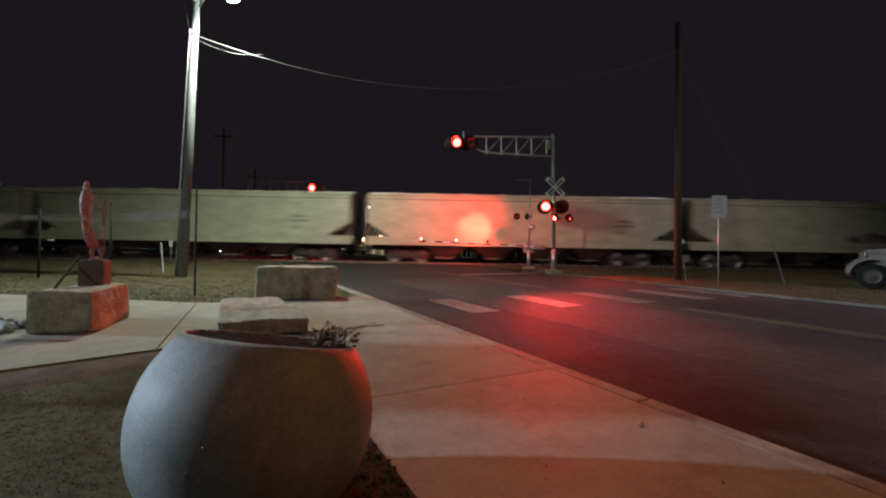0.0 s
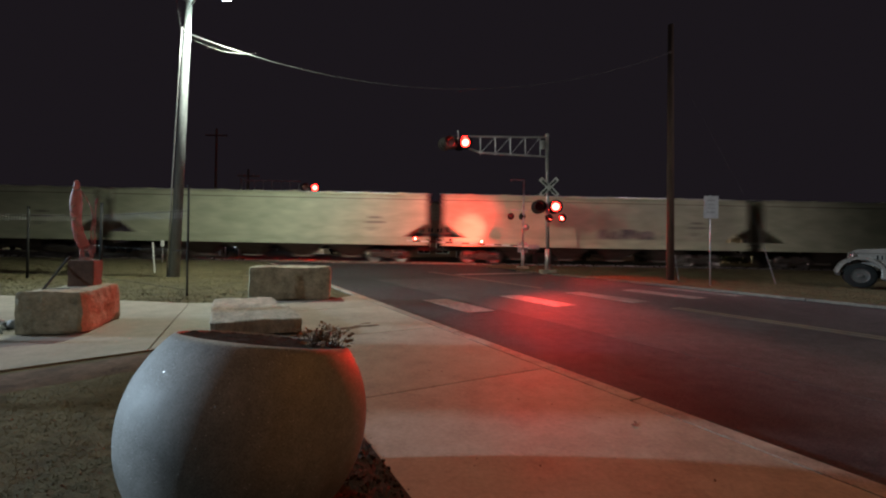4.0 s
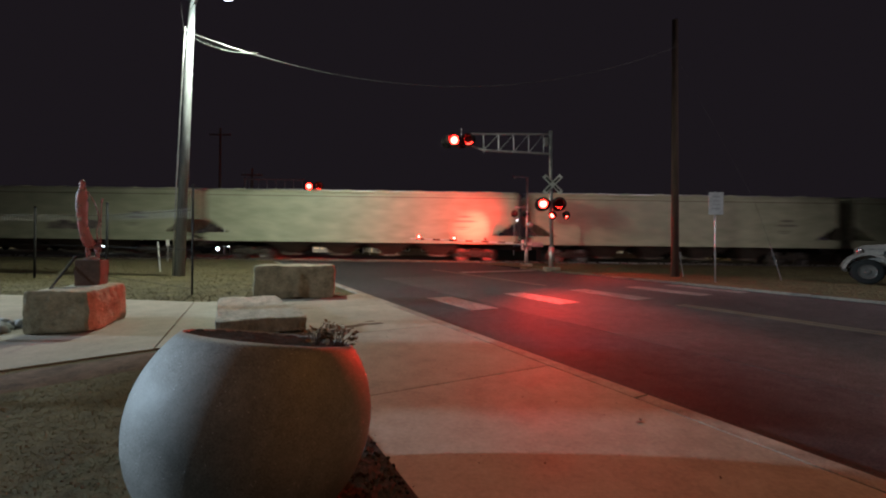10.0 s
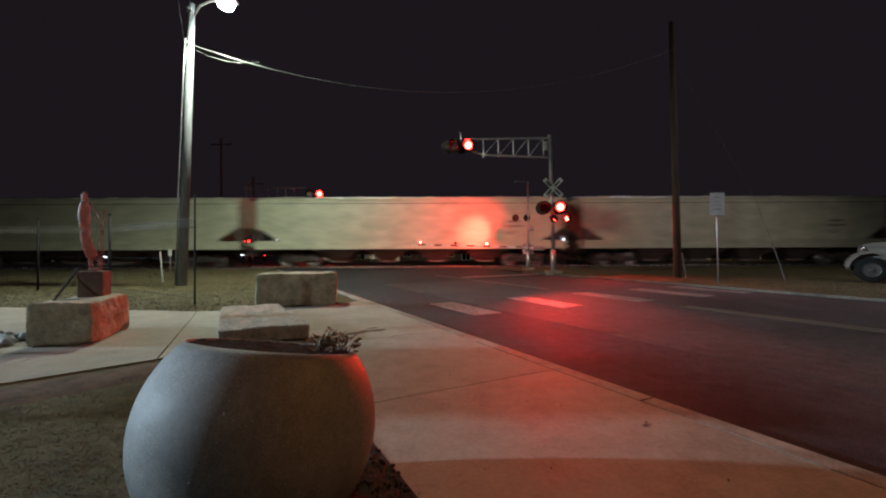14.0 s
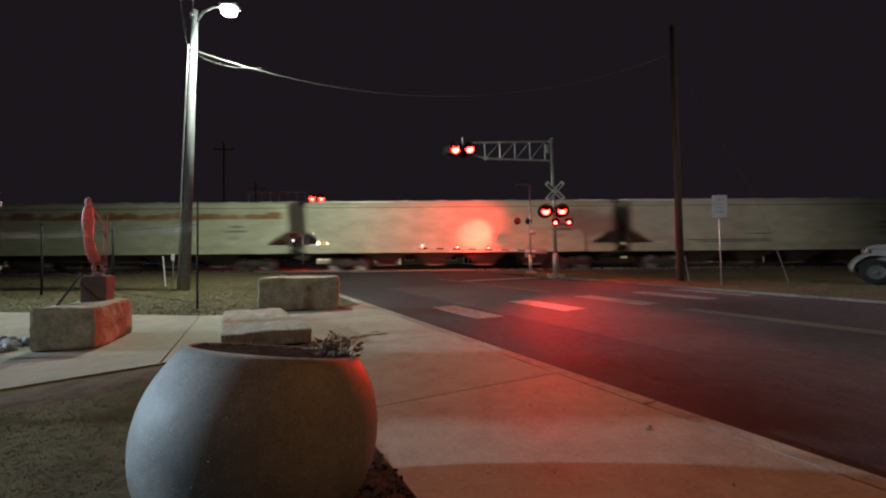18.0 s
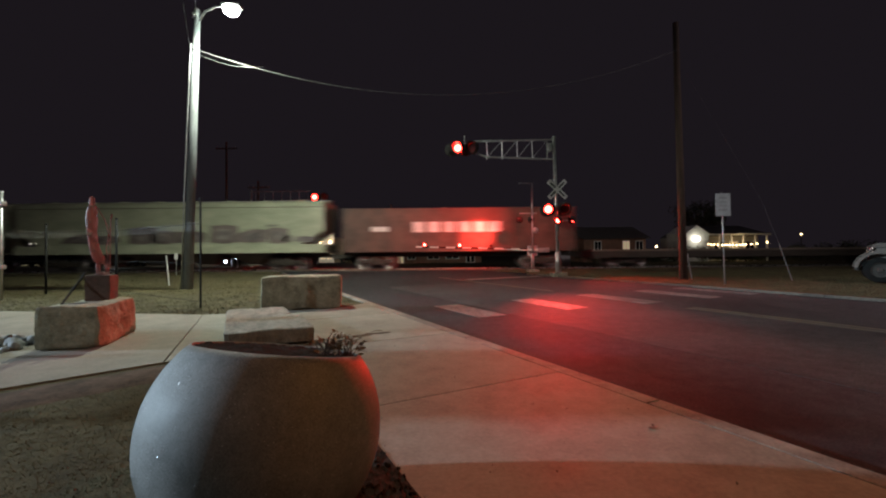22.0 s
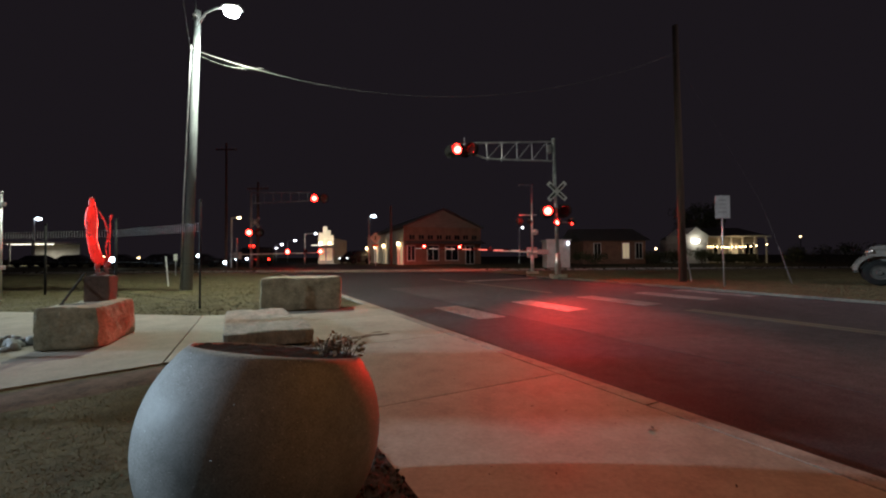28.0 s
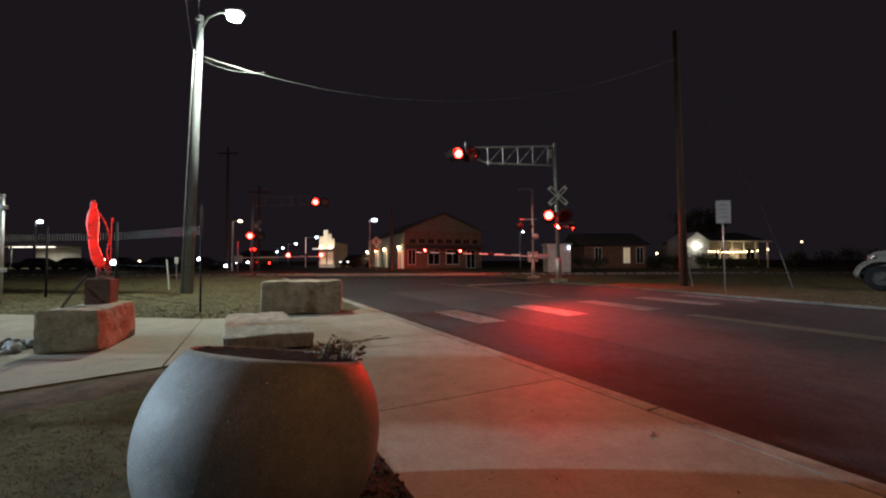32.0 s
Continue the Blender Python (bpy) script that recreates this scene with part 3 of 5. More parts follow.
def hopper_car():
    """A covered hopper car, 19.9 m over its end sills; its base is at the rail's top, its middle at the origin."""
    car = thing("hopper_car", pose(0, 0, 0), "pale grey covered hopper car, dirty, rolling on the track", "freight car", "hopper cars of the train")
    E, half, z0, z1 = 9.98, 1.6, 1.12, 4.42
    bm = bmesh.new()
    section = hopper_section(half, 1.62, z1, 0.10)
    low, rings = 1.62, []
    # the ends slope inwards below the eaves: full length at the top, shorter at the sill
    def end_x(z):
        return E - 0.10 if z > 2.55 else E - 0.10 - 1.5 * (2.55 - z) / (2.55 - 1.62)
    for s in (-1, 1):
        rings.append([bm.verts.new((s * end_x(z), y, z)) for y, z in section])
    n = len(section)
    for k in range(n - 1):
        bm.faces.new((rings[0][k], rings[0][k + 1], rings[1][k + 1], rings[1][k]))
    for r in rings:
        bm.faces.new(r)
    bmesh.ops.recalc_face_normals(bm, faces=bm.faces)
    part("body", bm, HOPPER, car)
    # long side panels that close the upper body flush to the ends
    for y in (-1, 1):
        part("side_sill", boxed(-E, E, min(y * 1.53, y * 1.62), max(y * 1.53, y * 1.62), z0, 1.66, 0.01), HOPPER, car)
        part("roof_rail", boxed(-E + 0.1, E - 0.1, min(y * 1.42, y * 1.5), max(y * 1.42, y * 1.5), 4.34, 4.42), HOPPER, car)
        for s in (-1, 1):
            bm = bmesh.new()
            box(bm, s * E - 0.09 if s > 0 else -E, s * E if s > 0 else -E + 0.09, y * 1.56 - 0.05, y * 1.56 + 0.05, z0, 4.30)
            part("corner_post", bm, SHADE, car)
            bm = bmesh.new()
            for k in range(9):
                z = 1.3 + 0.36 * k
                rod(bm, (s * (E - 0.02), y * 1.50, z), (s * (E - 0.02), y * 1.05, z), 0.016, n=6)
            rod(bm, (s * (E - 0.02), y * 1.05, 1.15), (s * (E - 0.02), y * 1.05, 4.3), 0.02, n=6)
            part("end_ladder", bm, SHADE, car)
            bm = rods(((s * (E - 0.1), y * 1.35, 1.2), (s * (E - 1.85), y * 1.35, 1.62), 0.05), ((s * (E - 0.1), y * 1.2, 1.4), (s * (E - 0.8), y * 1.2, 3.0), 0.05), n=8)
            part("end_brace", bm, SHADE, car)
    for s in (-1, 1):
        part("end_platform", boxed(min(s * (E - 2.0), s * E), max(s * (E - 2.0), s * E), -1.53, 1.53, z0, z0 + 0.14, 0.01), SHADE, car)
        coupler(car, s * E, s)
    part("centre_sill", boxed(-E, E, -0.3, 0.3, 0.78, 1.12), TRUCK, car)
    for x in (-4.9, -1.65, 1.65, 4.9):
        bm = bmesh.new()
        top = [bm.verts.new((x + a * 1.5, b * 1.45, 1.15)) for a, b in ((-1, -1), (1, -1), (1, 1), (-1, 1))]
        bot = [bm.verts.new((x + a * 0.42, b * 0.40, 0.36)) for a, b in ((-1, -1), (1, -1), (1, 1), (-1, 1))]
        for k in range(4):
            bm.faces.new((bot[k], bot[(k + 1) % 4], top[(k + 1) % 4], top[k]))
        bm.faces.new(bot[::-1])
        bm.faces.new(top)
        box(bm, x - 0.55, x + 0.55, -0.5, 0.5, 0.26, 0.37, None, 0.02)
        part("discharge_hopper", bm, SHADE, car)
    part("running_board", boxed(-E, E, -0.28, 0.28, z1 + 0.16, z1 + 0.21), STEEL, car)
    for k in range(8):
        x = -8.2 + 2.34 * k
        for y in (-0.62, 0.62):
            bm = lathe([(0.30, z1), (0.34, z1 + 0.05), (0.34, z1 + 0.12), (0.24, z1 + 0.17), (0.02, z1 + 0.19)], 14, pose(x, y, 0))
            part("hatch", bm, HOPPER, car)
    wheels_and_frames(car, 7.35, {})
    # A thin dark strip on each side where the roof begins.
    for y in (-1, 1):
        part("eave_seam", boxed(-E + 0.1, E - 0.1, min(y * 1.59, y * 1.612), max(y * 1.59, y * 1.612), 4.03, 4.075), SHADE, car, "dark line along the eave")
    # reporting marks as plain bars
    for y in (-1, 1):
        for x, z, w, h in ((-6.6, 2.80, 0.8, 0.13), (-6.6, 2.50, 1.25, 0.13), (-6.4, 2.15, 0.8, 0.05), (-6.4, 2.03, 0.6, 0.05)):
            part("marking_bar", boxed(x * -y * -1 - w / 2, x * -y * -1 + w / 2, min(y * 1.600, y * 1.605), max(y * 1.600, y * 1.605), z, z + h), PRINT, car)
    return car


def spray(car, x0, x1, z0, z1, material, seed, label="dark sprayed paint", wide=(0.5, 1.3), heart=None):
    """Painted patches with ragged outlines on the car's near side; a paler heart may lie on each."""
    rng = random.Random(seed)
    m = Matrix(((1, 0, 0, 0), (0, 0, 1, 0), (0, 1, 0, 0), (0, 0, 0, 1)))
    x = x0
    while x < x1:
        w = rng.uniform(*wide)
        top = z1 - rng.uniform(0, 0.35) * (z1 - z0)
        pts = [(x, z0 + rng.uniform(0, 0.15)), (x + w * 0.5, z0 + rng.uniform(0, 0.1)), (x + w, z0 + rng.uniform(0, 0.2)), (x + w * rng.uniform(0.85, 1.1), top - 0.1), (x + w * 0.6, top), (x + w * rng.uniform(0, 0.15), top - rng.uniform(0, 0.3))]
        part("painted_patch", prism(pts, -1.626, -1.603 if z0 > 1.66 else -1.6225, m), material, car, label)
        if heart:
            cx, cz = sum(p[0] for p in pts) / 6, sum(p[1] for p in pts) / 6
            k = rng.uniform(0.45, 0.62)
            part("painted_patch", prism([(cx + (a - cx) * k, cz + (b - cz) * k) for a, b in pts], -1.632, -1.6265, m), heart, car, "paler sprayed paint")
        x += w * rng.uniform(0.8, 1.15)


first = hopper_car()
for k in range(-3, 21):
    car = first if k == -3 else copy_thing(first, pose(0, 0, 0))
    TRAIN.append((car, FIRST + PITCH * (k + 0.5)))
    if k in (19, 20):
        car["label"] = "pale grey covered hopper car with dark graffiti along its lower side"
        spray(car, -8.2 if k == 19 else -7.0, -3.6, 1.72, 2.65, TAG, k, wide=(1.4, 2.4), heart=GRAFFITI)
        spray(car, -2.6, 6.6, 1.70, 3.00, TAG, k + 30, wide=(1.2, 2.2), heart=GRAFFITI)
        spray(car, 7.2, 8.4, 1.75, 2.40, GRAFFITI, k + 60)
    elif k == 18:
        for z, x0, x1 in ((2.17, -2.4, -0.9), (1.80, -6.3, -0.9), (1.68, -5.6, -0.9)):
            part("paint_line", boxed(x0, x1, -1.612, -1.603, z, z + 0.05), IRON, car, "dark painted line")
        car["label"] = "pale grey covered hopper car with three dark painted lines"
    elif k in (1, 4, 8, 11):
        spray(car, -1.0 + k % 3, 2.0 + k % 3, 1.72, 2.45, GRAFFITI, k)
        car["label"] = "pale grey covered hopper car with a graffiti patch"
    elif k == 16:
        spray(car, -9.0, 8.6, 3.30, 3.88, RUSTY, 40, "rust brown stain")
        car["label"] = "pale grey covered hopper car with rust along its eaves"


def maintenance_car():
    car = thing("boxcar", pose(0, 0, 0), "dark brown boxcar with six large white letter blocks", "freight car")
    part("body", boxed(-7.5, 7.5, -1.5, 1.5, 1.1, 3.92, 0.03), BOXCAR, car)
    part("roof", prism([(-1.55, 3.92), (1.55, 3.92), (0, 4.10)], -7.55, 7.55, Matrix(((0, 0, 1, 0), (1, 0, 0, 0), (0, 1, 0, 0), (0, 0, 0, 1)))), SHADE, car)
    part("centre_sill", boxed(-7.6, 7.6, -0.3, 0.3, 0.78, 1.10), TRUCK, car)
    for k in range(13):
        x = -7.2 + 1.2 * k
        part("side_rib", boxed(x - 0.04, x + 0.04, -1.56, -1.50, 1.12, 3.88), BOXCAR, car)
    # the lettering as plain white blocks
    for k in range(6):
        x = -2.55 + 0.98 * k
        part("letter_block", boxed(x - 0.36, x + 0.36, -1.574, -1.563, 2.36, 3.02), WHITE, car, "plain white block")
    part("marking_bar", boxed(-5.6, -4.5, -1.574, -1.563, 2.42, 2.72), WHITE, car)
    for s in (-1, 1):
        part("end_ladder", rods(*[((s * 7.55, -1.4, 1.3 + 0.35 * k), (s * 7.55, -0.9, 1.3 + 0.35 * k), 0.02) for k in range(7)], n=6), SHADE, car)
        coupler(car, s * 7.5, s)
    wheels_and_frames(car, 5.4, {})
    return car


def flat_car():
    car = thing("flat_car", pose(0, 0, 0), "empty low flat car at the end of the train", "freight car")
    part("deck", boxed(-11.0, 11.0, -1.5, 1.5, 1.02, 1.14, 0.01), DECK, car)
    for y in (-1, 1):
        part("side_sill", boxed(-11.0, 11.0, min(y * 1.40, y * 1.47), max(y * 1.40, y * 1.47), 0.62, 1.02), TRUCK, car)
        for k in range(14):
            x = -10.2 + 1.57 * k
            part("stake_pocket", boxed(x - 0.07, x + 0.07, min(y * 1.47, y * 1.55), max(y * 1.47, y * 1.55), 0.80, 1.02), TRUCK, car)
    part("centre_sill", boxed(-11, 11, -0.35, 0.35, 0.55, 1.02), TRUCK, car)
    bm = rods(((10.9, -1.2, 1.1), (10.9, -1.2, 1.75), 0.03), n=8)
    bmesh.ops.create_uvsphere(bm, u_segments=12, v_segments=8, radius=0.16, matrix=pose(10.9, -1.2, 1.75) @ Matrix.Diagonal((0.3, 1, 1, 1)))
    part("brake_wheel", bm, TRUCK, car)
    for s in (-1, 1):
        coupler(car, s * 11.0, s)
    wheels_and_frames(car, 8.6, {})
    return car


TRAIN.append((maintenance_car(), FIRST + PITCH * 21 + 8.1))
TRAIN.append((flat_car(), FIRST + PITCH * 21 + 16.2 + 11.6))

# ---------------------------------------------------------------- crossing signals
FLAPS = []


def flasher(parent, place, phase, r=0.20, target=0.34, name="flasher_head"):
    """A signal head that faces its own -y: target disc, hood, glowing lens and an added flap that covers it in turn to
    imitate flashing.
    """
    bm = lathe([(target, -0.012), (target, 0.012)], 28, pose(0, 0, 0, 90, 0, 0))
    rod(bm, (0, 0.02, 0), (0, 0.22, 0), r * 1.15, r * 0.85, 18)
    head = part(name, bm, BLACK, parent, "black round signal head", True, place)
    bm = bmesh.new()
    n, reach = 16, r * 2.3
    for q in (r * 1.08, r * 1.14):
        rings = []
        for d in (-0.012, -reach):
            rings.append([bm.verts.new((q * math.cos(a), d * (1 if d > -0.1 else 0.35 + 0.65 * max(0, math.sin(a) + 0.45) / 1.45), q * math.sin(a))) for a in [math.radians(-27 + 234 * k / (n - 1)) for k in range(n)]])
        for k in range(n - 1):
            bm.faces.new((rings[0][k], rings[0][k + 1], rings[1][k + 1], rings[1][k]))
    part("hood", bm, BLACK, head, "black visor")
    part("lens", lathe([(r, -0.004), (r * 0.92, 0.014), (r * 0.5, 0.03)], 24, pose(0, -0.012, 0, 90, 0, 0)), RED_GLOW, head, "glowing red lens", True)
    if phase is not None:
        bm = lathe([(r * 1.04, -0.004), (r * 1.04, 0.004)], 20, pose(0, 0, -r * 1.04, 90, 0, 0))
        flap = part("lens_flap", bm, FLAP, head, "dark red flap added to make the lens flash")
        FLAPS.append((flap, pose(0, -0.055, r * 1.04), phase))
    return head


def crossbuck(parent, place, size=1.2):
    for turn in (45, -45):
        blade = part("crossbuck_blade", boxed(-size / 2, size / 2, -0.006, 0.006, -0.11, 0.11, 0.004), SIGN, parent, "white crossbuck blade", place=place @ pose(0, -0.008 * (turn / 45), 0, 0, turn, 0))
        for a, w in ((-0.30, 0.36), (0.30, 0.36)):
            part("letter_bar", boxed(a - w / 2, a + w / 2, -0.0085, -0.0065, -0.05, 0.05), BLACK, blade)


def signal_mast(x, y, base, turn, lean):
    """The cantilever mast: pole, truss arm over the road, two pairs of heads on the pole, one on the arm."""
    m = thing("cantilever_signal", pose(x, y, base, 0, lean, 0), "galvanized railway crossing mast with cantilever arm and red flashers", "crossing signal")
    part("concrete_base", boxed(-0.35, 0.35, -0.35, 0.35, -0.25, 0.10, 0.02), KERB, m, "concrete footing")
    part("pole", rods(((0, 0, 0.1), (0, 0, 6.75), 0.085), ((0, 0, 0.1), (0, 0, 1.1), 0.14), ((0, 0, 6.70), (0, 0, 6.78), 0.10), n=18), STEEL, m, smooth=True)
    arm = part("arm", rods(((-0.05, 0, 6.62), (-3.95, 0, 6.66), 0.045), ((-0.05, 0, 5.66), (-3.3, 0, 5.86), 0.045), ((-3.3, 0, 5.86), (-3.95, 0, 6.10), 0.04)), STEEL, m, "truss arm over the road")
    for k in range(5):
        xx = -0.35 - 0.74 * k
        part("strut", rods(((xx, 0, 5.68 - 0.02 * k * -3.1 / 3.3), (xx, 0, 6.63), 0.026), n=8), STEEL, arm)
        if k < 4:
            part("strut", rods(((xx, 0, 6.63), (xx - 0.74, 0, 5.72 + 0.04 * k), 0.016), n=6), STEEL, arm)
    part("junction_box", boxed(-0.32, -0.14, -0.12, 0.12, 6.05, 6.45, 0.02), STEEL, m)
    part("head_bracket", rods(((-4.75, 0, 6.33), (-3.9, 0, 6.33), 0.035), ((-4.4, 0, 6.33), (-4.4, 0, 6.95), 0.03), ((-3.95, 0, 6.05), (-3.95, 0, 6.68), 0.04)), STEEL, m)
    part("head_bracket", rods(((-0.42, 0, 3.19), (0.42, 0, 3.19), 0.035), ((-0.15, -0.1, 2.62), (0.75, -0.1, 2.62), 0.03)), STEEL, m)
    crossbuck(m, pose(0.05, -0.13, 4.15))
    for dx, phase in ((-0.42, 0), (0.38, 1)):
        flasher(m, pose(dx, -0.12, 3.19, 0, 0, turn), phase)
        flasher(m, pose(dx - 0.02, 0.14, 3.19, 0, 0, turn + 172), phase)
    for dx, phase in ((-0.02, 0), (0.64, 1)):
        flasher(m, pose(dx, -0.34, 2.62, 0, 0, turn - 38), phase, 0.105, 0.21)
    for dx, phase in ((-4.74, 0), (-4.04, 1)):
        flasher(m, pose(dx, -0.10, 6.33, 0, 0, turn), phase)
        flasher(m, pose(dx - 0.3, 0.2, 6.33, 0, 0, turn + 180), phase)
    return m


def gate_mast(x, y, base):
    """A gate mechanism with its lowered arm, lamps along the arm, and a pair of heads and a bell on its pole."""
    m = thing("crossing_gate", pose(x, y, base), "galvanized crossing gate with its striped arm lowered", "crossing gate")
    part("concrete_base", boxed(-0.3, 0.3, -0.3, 0.3, -0.25, 0.10, 0.02), KERB, m, "concrete footing")
    part("pole", rods(((0, 0, 0.1), (0, 0, 5.0), 0.055), ((0, 0, 0.1), (0, 0, 1.0), 0.10), n=14), STEEL, m, smooth=True)
    part("lamp_bracket", rods(((0, 0, 4.97), (-0.72, 0, 5.0), 0.022), ((-0.72, 0, 5.0), (-0.72, 0, 4.93), 0.05)), STEEL, m)
    part("mechanism", boxed(-0.20, 0.32, 0.10, 0.62, 0.85, 1.45, 0.05), STEEL, m, "grey gate mechanism box")
    part("counterweight", boxed(0.3, 0.95, -0.04, 0.02, 1.05, 1.32, 0.03), STEEL, m)
    arm = part("gate_arm", rods(((0.6, 0, 1.22), (-6.6, 0, 1.43), 0.035), ((0.4, 0, 1.16), (-2.2, 0, 1.28), 0.035)), WHITE, m, "red and white striped gate arm")
    d = Vector((-7.2, 0, 0.21)) / 7.2
    for k in range(7):
        a = Vector((-0.3, 0, 1.246)) + d * (0.92 * k)
        part("stripe", rods((a, a + d * 0.42, 0.0365)), FLAP, arm, "red stripe")
    for dx, z, phase in ((-6.1, 1.50, None), (-4.11, 1.45, 0), (-2.35, 1.40, 1)):
        flasher(arm, pose(dx, -0.05, z + 0.05, 0, 0, -14), phase, 0.065, 0.075, "arm_lamp")
    part("head_bracket", rods(((-0.72, 0, 3.28), (0.25, 0, 3.28), 0.03)), STEEL, m)
    for dx, phase in ((-0.70, 1), (-0.06, 0)):
        flasher(m, pose(dx, 0.06, 2.92, 0, 0, 150), phase, 0.105, 0.20)
    part("bell", lathe([(0.02, 0), (0.14, 0.02), (0.17, 0.10), (0.12, 0.16), (0.03, 0.18)], 18, pose(0.14, -0.06, 2.3, 90, 0, 0)), STEEL, m, smooth=True)
    return m


signal_mast(5.63, 20.8, 0.31, -14, -1.2)
gate_mast(5.05, 24.0, 0.35)

# the same equipment on the far side of the track, facing this way
far = thing("cantilever_signal", pose(-17.2, 38.0, 0.40), "galvanized railway crossing mast with red flashers beyond the track", "crossing signal")
part("pole", rods(((0, 0, -0.1), (0, 0, 6.9), 0.09), ((0, 0, 0), (0, 0, 1.0), 0.14), n=16), STEEL, far, smooth=True)
arm = part("arm", rods(((0, 0, 6.75), (5.3, 0, 6.75), 0.045), ((0, 0, 5.8), (5.3, 0, 6.0), 0.045)), STEEL, far)
for k in range(7):
    part("strut", rods(((0.4 + 0.78 * k, 0, 5.82 + 0.03 * k), (0.4 + 0.78 * k, 0, 6.75), 0.026), n=6), STEEL, arm)
for dx, z, phase in ((-0.12, 3.18, 0), (0.80, 3.18, 1), (5.72, 6.19, 0), (6.55, 6.19, 1)):
    flasher(far, pose(dx, -0.15, z, 0, 0, 18), phase, 0.26, 0.40)
part("head_bracket", rods(((-0.2, 0, 3.18), (0.85, 0, 3.18), 0.035), ((5.2, 0, 6.19), (6.6, 0, 6.19), 0.035)), STEEL, far)
crossbuck(far, pose(0.3, 0.1, 4.1))
fgate = thing("crossing_gate", pose(-17.6, 36.2, 0.40), "far crossing gate with its arm lowered", "crossing gate")
part("pole", rods(((0, 0, -0.1), (0, 0, 2.6), 0.06), n=12), STEEL, fgate, smooth=True)
part("mechanism", boxed(-0.2, 0.3, -0.3, 0.3, 0.8, 1.4, 0.05), STEEL, fgate)
arm = part("gate_arm", rods(((-0.6, 0, 1.2), (7.9, 0, 1.32), 0.04)), WHITE, fgate, "white and red gate arm")
for dx, phase in ((4.35, 0), (5.92, 1), (7.15, None)):
    flasher(arm, pose(dx, -0.06, 1.42, 0, 0, 12), phase, 0.15, 0.17, "arm_lamp")


# ---------------------------------------------------------------- poles, sign, fence
lp = thing("street_light_pole", pose(-9.0, 14.9, rise(14.9)), "weathered wooden pole with a street light, lit from above", "street light")
part("pole", rod(bmesh.new(), (0, 0, -0.3), (0.36, 0, 9.86), 0.175, 0.10, 18), GREYPOLE, lp, smooth=True)
part("conduit", tube([(-0.16, -0.10, -0.1), (-0.05, -0.12, 3.0), (0.14, -0.11, 7.5), (0.20, -0.11, 8.6)], 0.024), STEEL, lp, smooth=True)
part("arm", tube([(0.40, 0, 9.4), (0.65, -0.03, 9.78), (1.05, -0.08, 9.92), (1.4, -0.1, 9.91)], 0.035), STEEL, lp, smooth=True)
bm = boxed(1.3, 2.0, -0.27, 0.05, 9.82, 9.98, 0.05)
head = part("lamp_head", bm, STEEL, lp)
part("lens", lathe([(0.26, 0), (0.26, -0.06), (0.23, -0.15), (0.14, -0.21), (0.02, -0.23)], 24, pose(1.62, -0.12, 9.83)), LAMP_GLOW, head, "bright white lamp lens", True)
part("bracket", rods(((0.28, -0.18, 9.5), (0.46, -0.18, 9.5), 0.03), n=8), STEEL, lp)
part("insulator", rods(((0.36, -0.10, 9.6), (0.36, -0.25, 9.6), 0.05), n=10), WHITE, lp)
part("bracket", rods(((0.30, -0.2, 8.45), (0.36, 0.1, 8.45), 0.03), n=8), STEEL, lp)


def sag(a, b, drop, n=18):
    a, b = Vector(a), Vector(b)
    return [a.lerp(b, k / n) - Vector((0, 0, drop * 4 * (k / n) * (1 - k / n))) for k in range(n + 1)]


def cable(points, r, label):
    return tagged(part("overhead_cable", tube(points, r, 6), CABLE, None), label, "cable")


cable(sag((-8.70, 14.75, 8.62), (9.64, 17.2, 9.6), 1.75, 26), 0.011, "grey overhead cable sagging between two poles")
cable(sag((-8.70, 14.70, 8.52), (-6.3, 14.9, 8.02), 0.22, 8), 0.005, "thin drip loop of cable at the pole")
cable(sag((-8.80, 14.72, 8.65), (-7.26, 11.25, 10.6), 0.05), 0.008, "grey overhead cable rising from the pole")
cable(sag((-8.60, 14.72, 9.60), (-6.65, 11.3, 10.7), 0.02), 0.009, "grey overhead cable rising from the pole")
cable([(-8.63, 14.7, 9.45), (-8.5, 14.6, 9.3), (-8.42, 14.6, 9.5), (-8.5, 14.6, 9.72), (-8.6, 14.7, 9.75)], 0.014, "loop of cable at the pole's top")

rp = thing("utility_pole", pose(9.78, 17.3, rise(17.3)), "dark wooden utility pole on the grass", "utility pole")
part("pole", rod(bmesh.new(), (0, 0, -0.3), (-0.16, 0, 10.5), 0.155, 0.11, 16), WOODPOLE, rp, smooth=True)
part("guard", rods(((0.30, -0.1, -0.2), (0.14, -0.05, 1.0), 0.025), n=8), STEEL, rp)
gw = tagged(part("guy_wire", rods(((13.14, 16.0, 0.2), (12.86, 16.25, 1.6), 0.018), ((12.86, 16.25, 1.6), (12.45, 16.6, 3.4), 0.004), ((12.45, 16.6, 3.4), (9.66, 17.3, 9.3), 0.002), n=8), CABLE, None), "guy wire with a pale guard anchored in the grass", "guy wire")

sg = thing("road_sign", pose(9.93, 15.0, rise(15.0)), "white rectangular road sign on a steel post", "road sign")
part("post", rods(((0, 0, -0.2), (-0.06, 0, 3.2), 0.024), n=10), STEEL, sg, smooth=True)
plate = part("plate", boxed(-0.245, 0.245, -0.006, 0.006, -0.40, 0.40, 0.005), SIGN, sg, "white sign plate", place=pose(-0.05, -0.05, 2.77, 0, 0, -8))
for z, w in ((0.24, 0.26), (0.10, 0.20), (-0.04, 0.24), (-0.18, 0.30)):
    part("letter_bar", boxed(-w / 2, w / 2, -0.0085, -0.0062, z - 0.03, z + 0.03), FAINT, plate)


